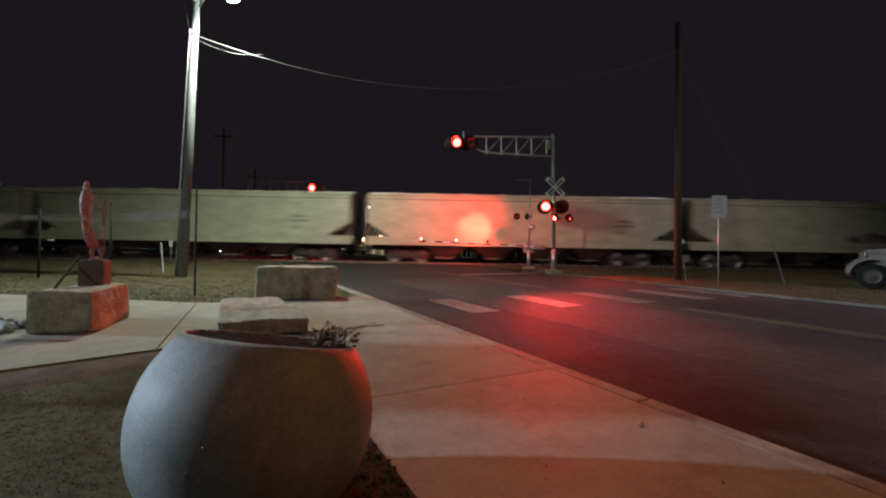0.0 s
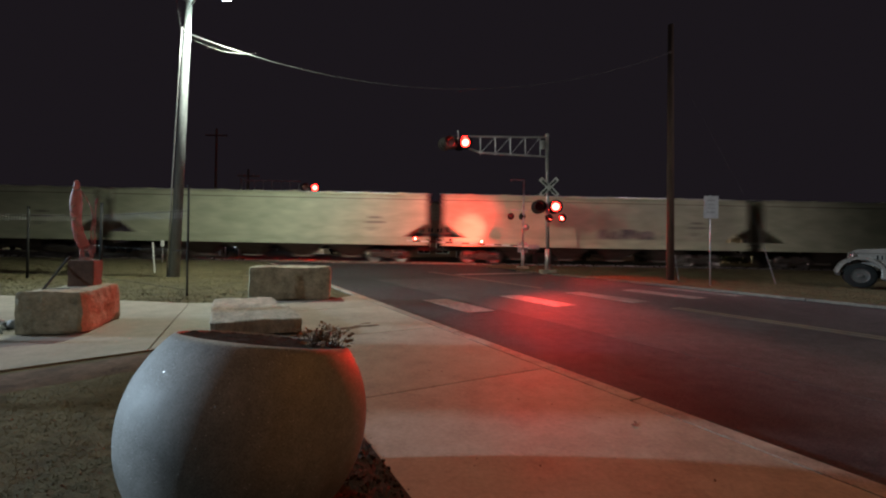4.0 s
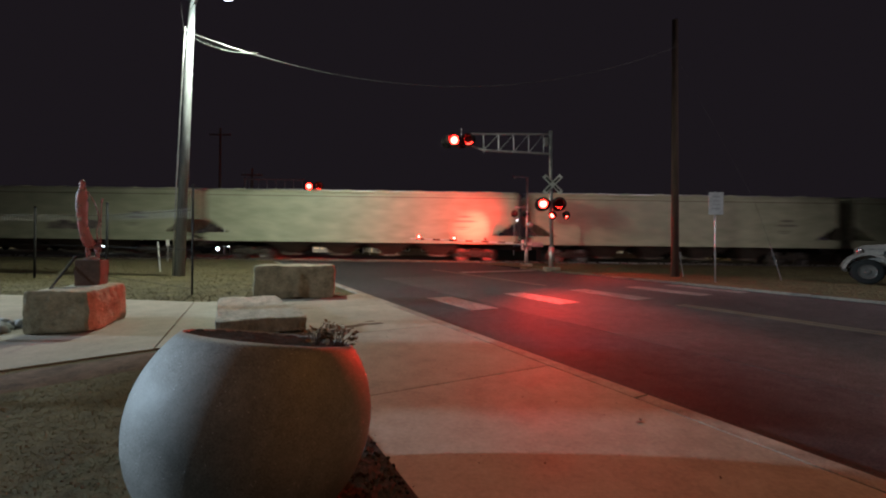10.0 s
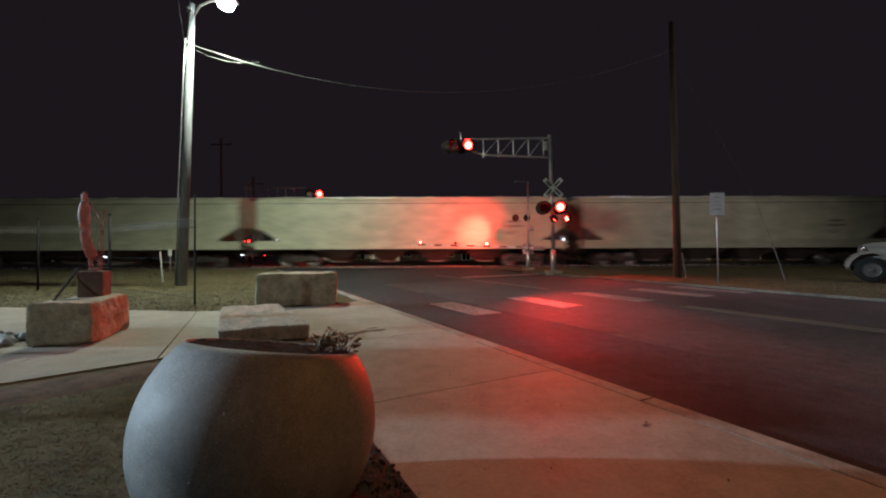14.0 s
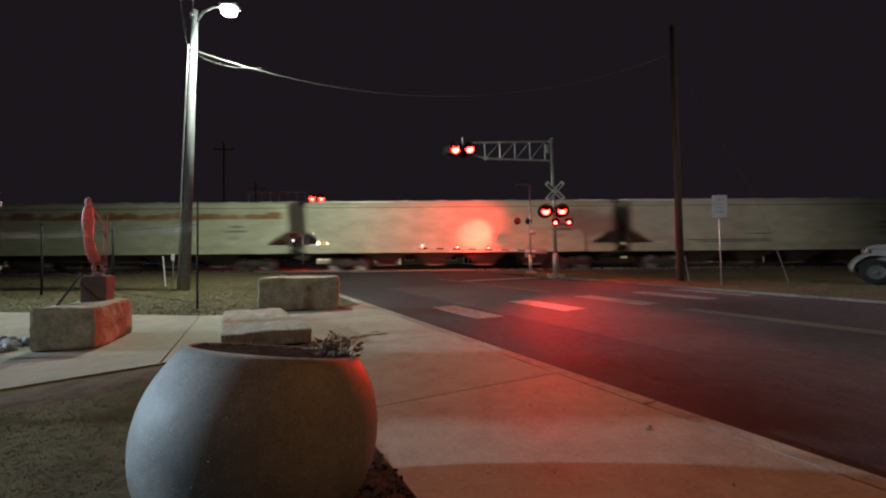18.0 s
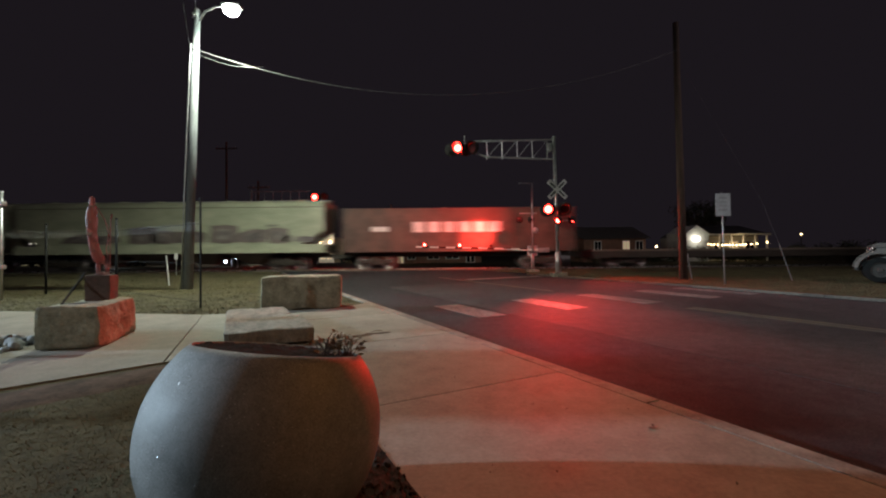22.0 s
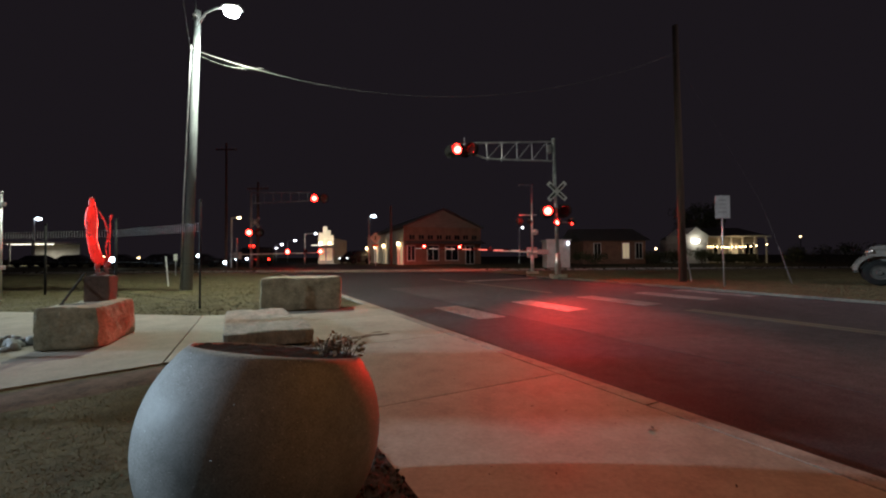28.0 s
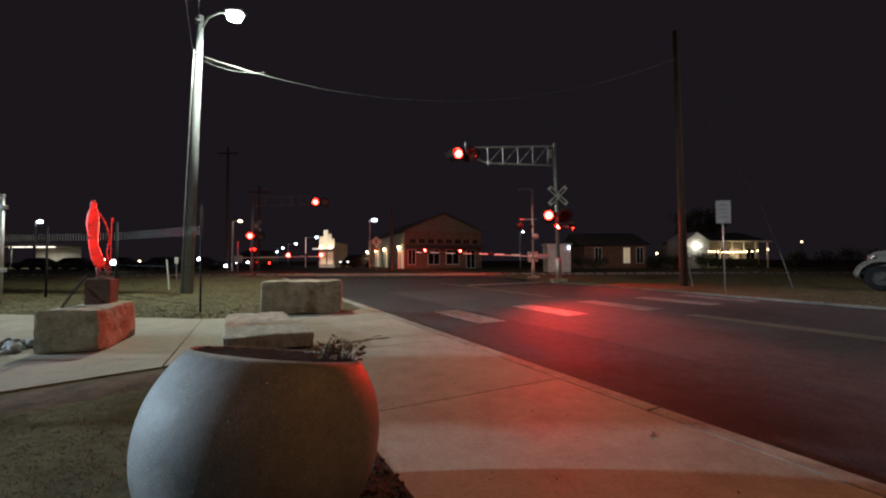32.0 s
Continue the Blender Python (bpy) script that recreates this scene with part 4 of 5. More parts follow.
def fence():
    f = thing("fence", pose(0, 0, 0), "black steel wire fence with round posts on the grass", "fence")
    posts = [(-5.70, 9.95, 2.50), (-9.95, 12.90, 2.3), (-12.75, 13.60, 2.2), (-15.6, 14.2, 2.2), (-18.5, 14.9, 2.2), (-21.4, 15.6, 2.2)]
    for x, y, h in posts:
        b = rise(y)
        part("post", rods(((x, y, b - 0.2), (x, y, b + h), 0.022 if y < 11 else 0.032), ((x, y, b + h), (x, y, b + h + 0.04), 0.028 if y < 11 else 0.04), n=10), BLACK, f, smooth=True)
    for (xa, ya, ha), (xb, yb, hb) in zip(posts, posts[1:]):
        za, zb = rise(ya), rise(yb)
        for z in (1.95, 1.02, 0.12):
            part("rail", rods(((xa, ya, za + z), (xb, yb, zb + z), 0.005), n=6), BLACK, f)
        # Only the top band of wire is built, pale in colour for the lamp's glints.
        bm = bmesh.new()
        length = math.hypot(xb - xa, yb - ya)
        n = round(length / 0.11)
        for k in range(n):
            q = k / n
            x, y, z = xa + (xb - xa) * q, ya + (yb - ya) * q, za + (zb - za) * q
            rod(bm, (x, y, z + 1.78), (x, y, z + 2.0), 0.0045, n=4, caps=False)
        part("wire_panel", bm, WIRE, f, "short fence wires coloured as bright glints")
    return f


fence()
gp = thing("gate_post", pose(-12.55, 12.0, rise(12.0)), "pale galvanized fence post with hinges", "post")
part("post", rods(((0, 0, -0.2), (0, 0, 3.0), 0.06), ((0, 0, 3.0), (0, 0, 3.06), 0.07), n=14), STEEL, gp, smooth=True)
for z in (2.7, 0.9):
    part("hinge", boxed(-0.09, 0.10, -0.08, 0.08, z - 0.06, z + 0.06, 0.01), STEEL, gp)
mk = thing("marker_post", pose(-10.75, 16.6, rise(16.6)), "thin white marker post leaning in the grass", "post")
part("post", boxed(-0.024, 0.024, -0.01, 0.01, -0.1, 1.15, 0.004), WHITE, mk, place=pose(0, 0, 0, 0, -5, 0))

# ---------------------------------------------------------------- planter, stones, sculpture
CUT = Vector((0.10, 0.175, 1.0)).normalized()
pl = thing("planter", Matrix.Translation((-0.876, 2.109, 0.462)) @ CUT.to_track_quat("Z", "Y").to_matrix().to_4x4(), "large round speckled grey concrete planter with a tilted rim", "planter")
R, TOP = 0.55, 0.374
prof = [(R * math.cos(a), R * math.sin(a)) for a in [math.radians(-86 + (86 + 43.0) * k / 36) for k in range(37)]]
prof += [(0.399, TOP), (0.395, TOP + 0.002), (0.390, TOP - 0.004), (0.388, TOP - 0.05), (0.388, TOP - 0.07), (0.02, TOP - 0.07)]
part("bowl", lathe(prof, 96), TERRAZZO, pl, smooth=True)
rng = random.Random(77)
bm = bmesh.new()
for k in range(1400):
    a, b = rng.uniform(0, math.tau), math.asin(rng.uniform(-0.9, 0.66))
    out = Vector((math.cos(a) * math.cos(b), math.sin(a) * math.cos(b), math.sin(b)))
    m = Matrix.Translation(out * (R + 0.0006)) @ (out + 0.35 * Vector((rng.gauss(0, 1), rng.gauss(0, 1), rng.gauss(0, 1)))).to_track_quat("Z", "Y").to_matrix().to_4x4()
    q = rng.uniform(0.0008, 0.0022)
    bm.faces.new([bm.verts.new(m @ Vector(p)) for p in ((-q, 0, 0), (0, -q, 0), (q * 1.2, 0, 0), (0, q * 0.8, 0))])
tagged(part("mica_chips", bm, CHIP, pl, "tiny glinting chips"), kind="stuff")
bm = bmesh.new()
bmesh.ops.create_grid(bm, x_segments=60, y_segments=60, size=0.388)
bmesh.ops.delete(bm, geom=[v for v in bm.verts if v.co.length > 0.398], context="VERTS")
for v in bm.verts:
    v.co.z = TOP - 0.008 + 0.012 * noise.noise(v.co * 14) + 0.012 * noise.noise(v.co * 55)
part("soil", bm, POTSOIL, pl, "dark potting soil", True)


def sprig(base, reach, seed):
    """A low straggling plant: twigs with many small leaves."""
    rng = random.Random(seed)
    t = thing("small_plant", pose(*base), "sparse dry small-leaved plant in the planter", "plant", "plants in the planter")
    twigs, leaves = bmesh.new(), bmesh.new()
    for k in range(7):
        a, s = rng.uniform(0, math.tau), rng.uniform(0.5, 1)
        tip = Vector((math.cos(a) * reach * s, math.sin(a) * reach * s * 0.7, rng.uniform(0.02, 0.13)))
        mid = tip * 0.5 + Vector((0, 0, 0.03))
        rod(twigs, (0, 0, -0.02), mid, 0.003, 0.002, 5)
        rod(twigs, mid, tip, 0.002, 0.001, 5)
        for j in range(7):
            c = mid.lerp(tip, rng.random()) + Vector((rng.gauss(0, 0.012), rng.gauss(0, 0.012), rng.gauss(0, 0.010)))
            m = Matrix.Translation(c) @ Euler((rng.uniform(-1, 1), rng.uniform(-1, 1), rng.uniform(0, 6))).to_matrix().to_4x4()
            q = rng.uniform(0.009, 0.018)
            vs = [leaves.verts.new(m @ Vector(p)) for p in ((-q, 0, 0), (0, -q * 0.7, 0.002), (q * 1.1, 0, 0), (0, q * 0.7, 0.002))]
            leaves.faces.new(vs)
    part("stem", twigs, TWIG, t)
    tagged(part("leaves", leaves, LEAF, t), kind="stuff")


sprig((-0.58, 2.25, 0.775), 0.12, 1)
sprig((-0.52, 2.19, 0.785), 0.13, 2)
sprig((-0.66, 2.36, 0.745), 0.12, 3)
sprig((-0.60, 2.12, 0.80), 0.10, 4)
sprig((-0.50, 2.30, 0.77), 0.12, 5)

bm = rough_block(1.14, 2.75, 0.22, 18, 0.03, 3)
for v in bm.verts:
    # the far corner is drawn in to fit its outline in the camera's view
    if v.co.y > 0.12 and v.co.x > 0.42:
        v.co.x = 0.42 + 0.15 * (v.co.x - 0.42)
bench = tagged(part("stone_slab_bench", bm, OLDSTONE, None, smooth=False, place=pose(-2.94, 6.95, rise(7.0), 0, 0, 26.5)), "low rough limestone slab behind the planter", "stone block")
stone = tagged(part("limestone_block", rough_block(1.70, 0.75, 0.72, 14, 0.045, 9), LIMESTONE, None, place=pose(-3.24, 9.78, rise(9.5), 0, 0, 15.2)), "rough quarried limestone block at the sidewalk's end", "stone block")
plinth = tagged(part("sculpture_plinth", rough_block(0.72, 1.26, 0.56, 14, 0.05, 5, 0.03), LIMESTONE, None, place=pose(-5.23, 6.29, rise(6.4), 0, 0, 17)), "rough limestone block carrying the sculpture", "stone block")
stand = tagged(part("sculpture_stand", rough_block(0.32, 0.34, 0.44, 9, 0.02, 8), PLINTH, None, place=pose(-5.33, 6.62, rise(6.6) + 0.51, 0, 0, 20)), "reddish stone stand on the limestone block", "stone block")
bm = rods(((-5.50, 6.52, 1.09), (-5.37, 5.95, 0.645), 0.016), ((-5.37, 5.95, 0.66), (-5.06, 6.02, 0.66), 0.014), n=8)
tagged(part("steel_brace", bm, BLACK, None), "dark diagonal steel brace on the stone block", "brace")


def sculpture():
    """A slender upright figure of thin coloured sheet with a bowed rod, standing on two thin legs."""
    m = bpy.data.materials.new("coloured_resin_sheet")
    m.use_nodes = True
    t = m.node_tree
    out = t.nodes["Material Output"]
    body = t.nodes["Principled BSDF"]
    body.inputs["Base Color"].default_value = (0.05, 0.04, 0.038, 1)
    body.inputs["Roughness"].default_value = 0.5
    through_light = t.nodes.new("ShaderNodeBsdfTranslucent")
    through_light.inputs["Color"].default_value = (0.90, 0.20, 0.15, 1)
    mix = t.nodes.new("ShaderNodeMixShader")
    mix.inputs[0].default_value = 0.15
    t.links.new(body.outputs[0], mix.inputs[1])
    t.links.new(through_light.outputs[0], mix.inputs[2])
    gaps = t.nodes.new("ShaderNodeBsdfTransparent")
    holes = node(t, "ShaderNodeTexNoise", Scale=7.0, Detail=3.0)
    cut = t.nodes.new("ShaderNodeMapRange")
    cut.inputs["From Min"].default_value, cut.inputs["From Max"].default_value = 0.52, 0.62
    cut.inputs["To Min"].default_value, cut.inputs["To Max"].default_value = 0.22, 0.88
    place = t.nodes.new("ShaderNodeTexCoord")
    t.links.new(place.outputs["Object"], holes.inputs["Vector"])
    t.links.new(holes.outputs[0], cut.inputs["Value"])
    sheet = t.nodes.new("ShaderNodeMixShader")
    t.links.new(cut.outputs[0], sheet.inputs[0])
    t.links.new(mix.outputs[0], sheet.inputs[1])
    t.links.new(gaps.outputs[0], sheet.inputs[2])
    t.links.new(sheet.outputs[0], out.inputs["Surface"])
    bm = bmesh.new()
    k0 = 0.78
    rows = [(1.19, 0.0, 0.085, 0.03), (1.25, -0.03, 0.11, 0.035), (1.34, -0.08, 0.10, 0.05), (1.44, -0.12, 0.085, 0.055), (1.55, -0.145, 0.078, 0.055), (1.70, -0.158, 0.085, 0.055), (1.85, -0.163, 0.10, 0.06),
            (1.97, -0.163, 0.095, 0.06), (2.06, -0.16, 0.072, 0.05), (2.11, -0.155, 0.048, 0.045), (2.16, -0.158, 0.052, 0.045), (2.20, -0.16, 0.045, 0.04), (2.225, -0.16, 0.03, 0.03), (2.24, -0.16, 0.010, 0.010)]
    n, rings = 18, []
    for z, c, w, d in rows:
        rings.append([bm.verts.new((k0 * (c + w * math.cos(k * math.tau / n)) + 0.010 * noise.noise(Vector((k, z * 5, 0))), d * math.sin(k * math.tau / n), z)) for k in range(n)])
    for a, b in zip(rings, rings[1:]):
        for k in range(n):
            bm.faces.new((a[k], a[(k + 1) % n], b[(k + 1) % n], b[k]))
    bm.faces.new(rings[-1])
    bm.faces.new(rings[0][::-1])
    for a, b in (((-0.09, 1.2), (-0.075, 1.0)), ((-0.05, 1.2), (-0.03, 1.0)), ((0.085, 1.2), (0.11, 0.98)), ((0.04, 1.2), (0.075, 1.05))):
        rod(bm, (k0 * a[0], 0, a[1]), (k0 * b[0], 0, b[1]), 0.013, 0.009, 8)
    bow = [(-0.11, 2.10), (-0.05, 2.02), (0.03, 1.90), (0.085, 1.76), (0.10, 1.60), (0.06, 1.44), (0.09, 1.30), (0.12, 1.18)]
    for a, b in zip(bow, bow[1:]):
        rod(bm, (k0 * a[0], 0, a[1]), (k0 * b[0], 0, b[1]), 0.010, n=6)
    for a, b, r in (((0.13, 1.12), (0.125, 1.55), 0.008), ((0.125, 1.55), (0.135, 1.90), 0.010), ((0.135, 1.90), (0.15, 1.98), 0.016), ((0.12, 1.60), (0.06, 1.80), 0.008)):
        rod(bm, (k0 * a[0], 0, a[1]), (k0 * b[0], 0, b[1]), r, n=6)
    cone = [[bm.verts.new((r * math.cos(k * math.tau / 12), r * math.sin(k * math.tau / 12), z)) for k in range(12)] for r, z in ((0.15, 0.90), (0.13, 0.99), (0.08, 1.05), (0.03, 1.075))]
    for a, b in zip(cone, cone[1:]):
        for k in range(12):
            bm.faces.new((a[k], a[(k + 1) % 12], b[(k + 1) % 12], b[k]))
    bm.faces.new(cone[-1])
    ob = part("sculpture", bm, m, None, smooth=True, place=pose(-5.33, 6.62, 0.02, 0, 0, 39))
    tagged(ob, "slender translucent reddish figure sculpture on a stone stand", "sculpture")


sculpture()

# river pebbles beside the path
rng = random.Random(4)
bed = bmesh.new()
for k in range(220):
    x, y = rng.uniform(-8.2, -5.75), rng.uniform(5.2, 6.5)
    q = rng.uniform(0.04, 0.11)
    bmesh.ops.create_icosphere(bed, subdivisions=1, radius=q, matrix=pose(x, y, rise(y) + q * 0.3, rng.uniform(0, 60), rng.uniform(0, 60), rng.uniform(0, 180)) @ Matrix.Diagonal((1.2, 0.9, 0.6, 1)))
tagged(part("river_pebbles", bed, PEBBLE, None, smooth=True), "bed of pale river pebbles beside the path", "pebbles", kind="stuff")


# an unseen board on two posts, added beside the path to cast the shade band across the walk
hb = thing("notice_board", pose(-8.6, 4.36, rise(4.36)), "unseen board on two posts added to cast the shade band", "notice board")
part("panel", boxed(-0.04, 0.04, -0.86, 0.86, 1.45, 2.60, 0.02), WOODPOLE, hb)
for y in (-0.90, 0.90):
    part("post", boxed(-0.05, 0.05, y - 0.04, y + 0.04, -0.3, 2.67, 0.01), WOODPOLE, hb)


# ---------------------------------------------------------------- beyond the track
def street_lamp(x, y, h, glowing, label, reach=1.6, r=0.16, way=1, base=0.40, group="far street lamps"):
    t = thing("street_lamp", pose(x, y, base), label, "street light", group)
    part("pole", rods(((0, 0, -0.2), (0, 0, h), 0.09), n=8), STEEL, t)
    part("arm", rods(((0, 0, h), (way * reach, 0, h + 0.15), 0.05), n=6), STEEL, t)
    bm = bmesh.new()
    bmesh.ops.create_uvsphere(bm, u_segments=12, v_segments=8, radius=r, matrix=pose(way * reach, 0, h + 0.05) @ Matrix.Diagonal((1.3, 1, 0.7, 1)))
    part("lamp_head", bm, glowing, t, "glowing lamp head", True)
    return t


street_lamp(-20.95, 42, 4.85, WARM_GLOW, "street lamp with a warm glowing head", 0.75, 0.16)
for x, y, h in ((-18.6, 62, 4.79), (-31.4, 90, 4.96), (-45.6, 120, 5.08), (-59.0, 150, 4.7), (-75.7, 185, 4.7)):
    street_lamp(x - 1.6, y, h - 0.45, COOL_GLOW, "distant street lamp with a cool white head", 1.6, 0.0019 * y + 0.04)
street_lamp(-9.77, 56, 6.27, COOL_GLOW, "street lamp with a cool white head", 0.6, 0.27)
street_lamp(-57.9, 60, 6.6, COOL_GLOW, "street lamp over a parking area", 0.6, 0.30)
street_lamp(10.1, 56, 4.6, COOL_GLOW, "small street lamp behind the crossing", 0.4, 0.12)

# unseen lamp posts added to go with the off-view lights on this side; their places are made up
street_lamp(-59.6, 4.4, 14.40, COOL_GLOW, "unseen tall lamp post added for the left side light", 1.6, 0.16, 1, rise(4.4), "street lamps on the near side")
street_lamp(-17.6, -6.0, 9.30, COOL_GLOW, "unseen lamp post added for the left fill light", 1.6, 0.16, 1, 0.0, "street lamps on the near side")
street_lamp(23.6, 7.5, 9.19, COOL_GLOW, "unseen tall lamp post added for the right-hand light", 1.6, 0.16, -1, rise(7.5), "street lamps on the near side")
street_lamp(8.6, 1.2, 8.50, WARM_GLOW, "unseen lamp post added for the warm fill light", 1.6, 0.14, -1, 0.0, "street lamps on the near side")


def opening(parent, x, y, z0, z1, w, pane, frame_mat=WHITE, name="window"):
    """A window or door on a wall that faces -y: frame, pane, sill."""
    win = part(name, boxed(x - w / 2 - 0.08, x + w / 2 + 0.08, y - 0.06, y + 0.02, z0 - 0.08, z1 + 0.08), frame_mat, parent, "pale frame")
    part("pane", boxed(x - w / 2, x + w / 2, y - 0.075, y - 0.062, z0, z1), pane, win)
    part("mullion", boxed(x - 0.03, x + 0.03, y - 0.09, y - 0.076, z0, z1), frame_mat, win)
    return win


def gable_hall():
    b = thing("gabled_hall", pose(-0.22, 49.39, 0.40, 0, 0, 18.4), "long brick hall with a low gable and lit side doors", "building")
    part("wall", prism([(-4.4, 0), (5.0, 0), (5.0, 4.3), (0.3, 6.35), (-4.4, 4.3)], 0, 28, Matrix(((1, 0, 0, 0), (0, 0, 1, 0), (0, 1, 0, 0), (0, 0, 0, 1)))), BRICK, b)
    for s in (-1, 1):
        m = pose(0.3, 0, 6.42, 0, s * 23.6, 0)
        bm = box(bmesh.new(), 0.0 if s > 0 else -5.4, 5.4 if s > 0 else 0.0, -0.4, 28.4, -0.02, 0.12, m)
        part("roof", bm, ROOFING, b)
    part("gable_siding", prism([(-4.3, 4.3), (4.9, 4.3), (0.3, 6.3)], -0.05, -0.002, Matrix(((1, 0, 0, 0), (0, 0, 1, 0), (0, 1, 0, 0), (0, 0, 0, 1)))), GABLE, b, "dull gable boards")
    part("awning", prism([(0, 2.75), (-1.3, 2.45), (-1.3, 2.35), (0, 2.55)], -4.4, 5.1, Matrix(((0, 0, 1, 0), (1, 0, 0, 0), (0, 1, 0, 0), (0, 0, 0, 1)))), ROOFING, b, "dark flat awning")
    for k in range(8):
        opening(b, -3.5 + 1.09 * k, 0, 2.9, 3.4, 0.62, WINDOW, BRICK)
    for x, w, pane in ((-3.6, 0.8, WINDOW), (-1.0, 1.3, WINDOW), (1.3, 1.5, WINDOW), (3.6, 1.0, WINDOW)):
        opening(b, x, 0, 0.5 if x < 2 else 0.05, 2.15, w, pane)
    # pale long side with a lamp over each door and white piers
    part("side_wall", boxed(-4.46, -4.405, 0.15, 27.8, 0, 4.1), STUCCO, b, "pale plastered side wall")
    for y in (1.6, 11.0, 18.0, 27.0):
        part("pier", boxed(-4.86, -4.465, y, y + 0.4, 0, 2.35, 0.02), WHITE, b)
        part("side_door", boxed(-4.50, -4.462, y - 1.35, y - 0.1, 0.02, 2.1), LIT_WALL, b, "lit glazed door")
        part("door_frame", boxed(-4.53, -4.462, y - 1.45, y - 1.36, 0, 2.2), WHITE, b)
        bm = bmesh.new()
        bmesh.ops.create_uvsphere(bm, u_segments=10, v_segments=6, radius=0.20, matrix=pose(-4.80, y - 0.3, 2.45))
        part("wall_lamp", bm, WARM_GLOW, b, "warm wall lamp", True)
        part("lamp_arm", boxed(-4.80, -4.462, y - 0.32, y - 0.28, 2.62, 2.66), BLACK, b)
    return b


gable_hall()


def lit_shop():
    b = thing("lit_shop", pose(-16.5, 60, 0.40), "small pale shop with a stepped front, brightly lit", "building")
    part("wall", boxed(-1.15, 1.05, 0, 8, 0, 3.6, 0.02), STUCCO, b)
    part("parapet", prism([(-1.1, 3.6), (1.0, 3.6), (1.0, 4.1), (0.6, 4.1), (0.6, 4.75), (0.1, 4.75), (0.1, 5.3), (-0.5, 5.3), (-0.5, 4.4), (-1.1, 4.4)], 0, 0.3, Matrix(((1, 0, 0, 0), (0, 0, 1, 0), (0, 1, 0, 0), (0, 0, 0, 1)))), STUCCO, b, "stepped parapet")
    for x in (-0.55, 0.45):
        opening(b, x, 0, 0.5, 2.2, 0.7, LIT_WALL)
    part("canopy", boxed(-1.6, 1.2, -1.6, -0.02, 2.5, 2.7), WHITE, b)
    for x in (-0.7, 0.6):
        bm = bmesh.new()
        bmesh.ops.create_uvsphere(bm, u_segments=10, v_segments=6, radius=0.2, matrix=pose(x, -0.5, 2.9))
        part("wall_lamp", bm, WARM_GLOW, b, "bright warm lamp", True)
    return b


lit_shop()
lamp("shop_light", "SPOT", (-16.5, 56.2, 5.2), (-16.5, 60, 2.6), 800, (1.0, 0.94, 0.78), 0.3, 120, 0.5)


def parked_car(name, m, label, paint, sections, wheel_x, r=0.36):
    """A car from side sections: rows of (x, half width at the sill, half width at the top, bottom, top)."""
    c = thing(name, m, label, "car")
    bm = bmesh.new()
    rings = []
    for x, wl, wt, zb, zt in sections:
        zs = zb + (zt - zb) * 0.55
        rings.append([bm.verts.new(p) for p in ((x, -wl * 0.94, zb), (x, -wl, zs - 0.1), (x, -wl * 0.99, zs), (x, -wt, zt - 0.04), (x, -wt * 0.6, zt), (x, wt * 0.6, zt), (x, wt, zt - 0.04), (x, wl * 0.99, zs), (x, wl, zs - 0.1), (x, wl * 0.94, zb))])
    for a, b in zip(rings, rings[1:]):
        for k in range(10):
            bm.faces.new((a[k], a[(k + 1) % 10], b[(k + 1) % 10], b[k]))
    bm.faces.new(rings[0][::-1])
    bm.faces.new(rings[-1])
    bmesh.ops.recalc_face_normals(bm, faces=bm.faces)
    part("body", bm, paint, c, smooth=False)
    for s in (-1, 1):
        for x in wheel_x:
            y = s * (sections[2][1] - 0.06)
            tyre = part("wheel", lathe([(r * 0.62, -0.11), (r * 0.94, -0.11), (r, -0.06), (r, 0.06), (r * 0.94, 0.11), (r * 0.62, 0.11)], 22, pose(0, 0, 0, 90, 0, 0)), RUBBER, c, "black tyre", True, pose(x, y, r))
            part("rim", lathe([(r * 0.60, -0.115), (r * 0.5, -0.10), (r * 0.2, -0.07), (0.03, -0.07)], 18, pose(0, 0, 0, 90, 0, 0 if s < 0 else 180)), CHROME, tyre)
            part("wheel_arch", tube([(x + (r + 0.07) * math.cos(a), s * sections[2][1] * 1.0, r + (r + 0.07) * math.sin(a)) for a in [math.radians(q) for q in range(-5, 186, 19)]], 0.035, 6), paint, c)
    return c


suv = parked_car("suv", pose(-11.6, 56, 0.40, 0, 0, 62), "dark sport utility car waiting at the far side", CARPAINT,
                 [(-2.3, 0.85, 0.80, 0.45, 0.95), (-1.5, 0.92, 0.84, 0.32, 1.05), (-0.9, 0.94, 0.74, 0.30, 1.62), (-0.2, 0.94, 0.72, 0.30, 1.78), (1.6, 0.94, 0.72, 0.30, 1.76), (2.2, 0.90, 0.72, 0.42, 1.55), (2.3, 0.86, 0.72, 0.5, 1.1)], (-1.45, 1.4))
part("side_window", boxed(-0.8, 0.3, -0.862, -0.845, 1.15, 1.6, 0.02), WINDOW, suv)
part("side_window", boxed(0.4, 1.7, -0.862, -0.845, 1.15, 1.6, 0.02), WINDOW, suv)
for z, y in ((0.8, -0.6), (0.8, 0.6)):
    part("headlight", boxed(-2.34, -2.28, y - 0.14, y + 0.14, z - 0.08, z + 0.08, 0.02), glow("headlight", (0.9, 0.93, 1.0), 3.0), suv, "lit headlight")


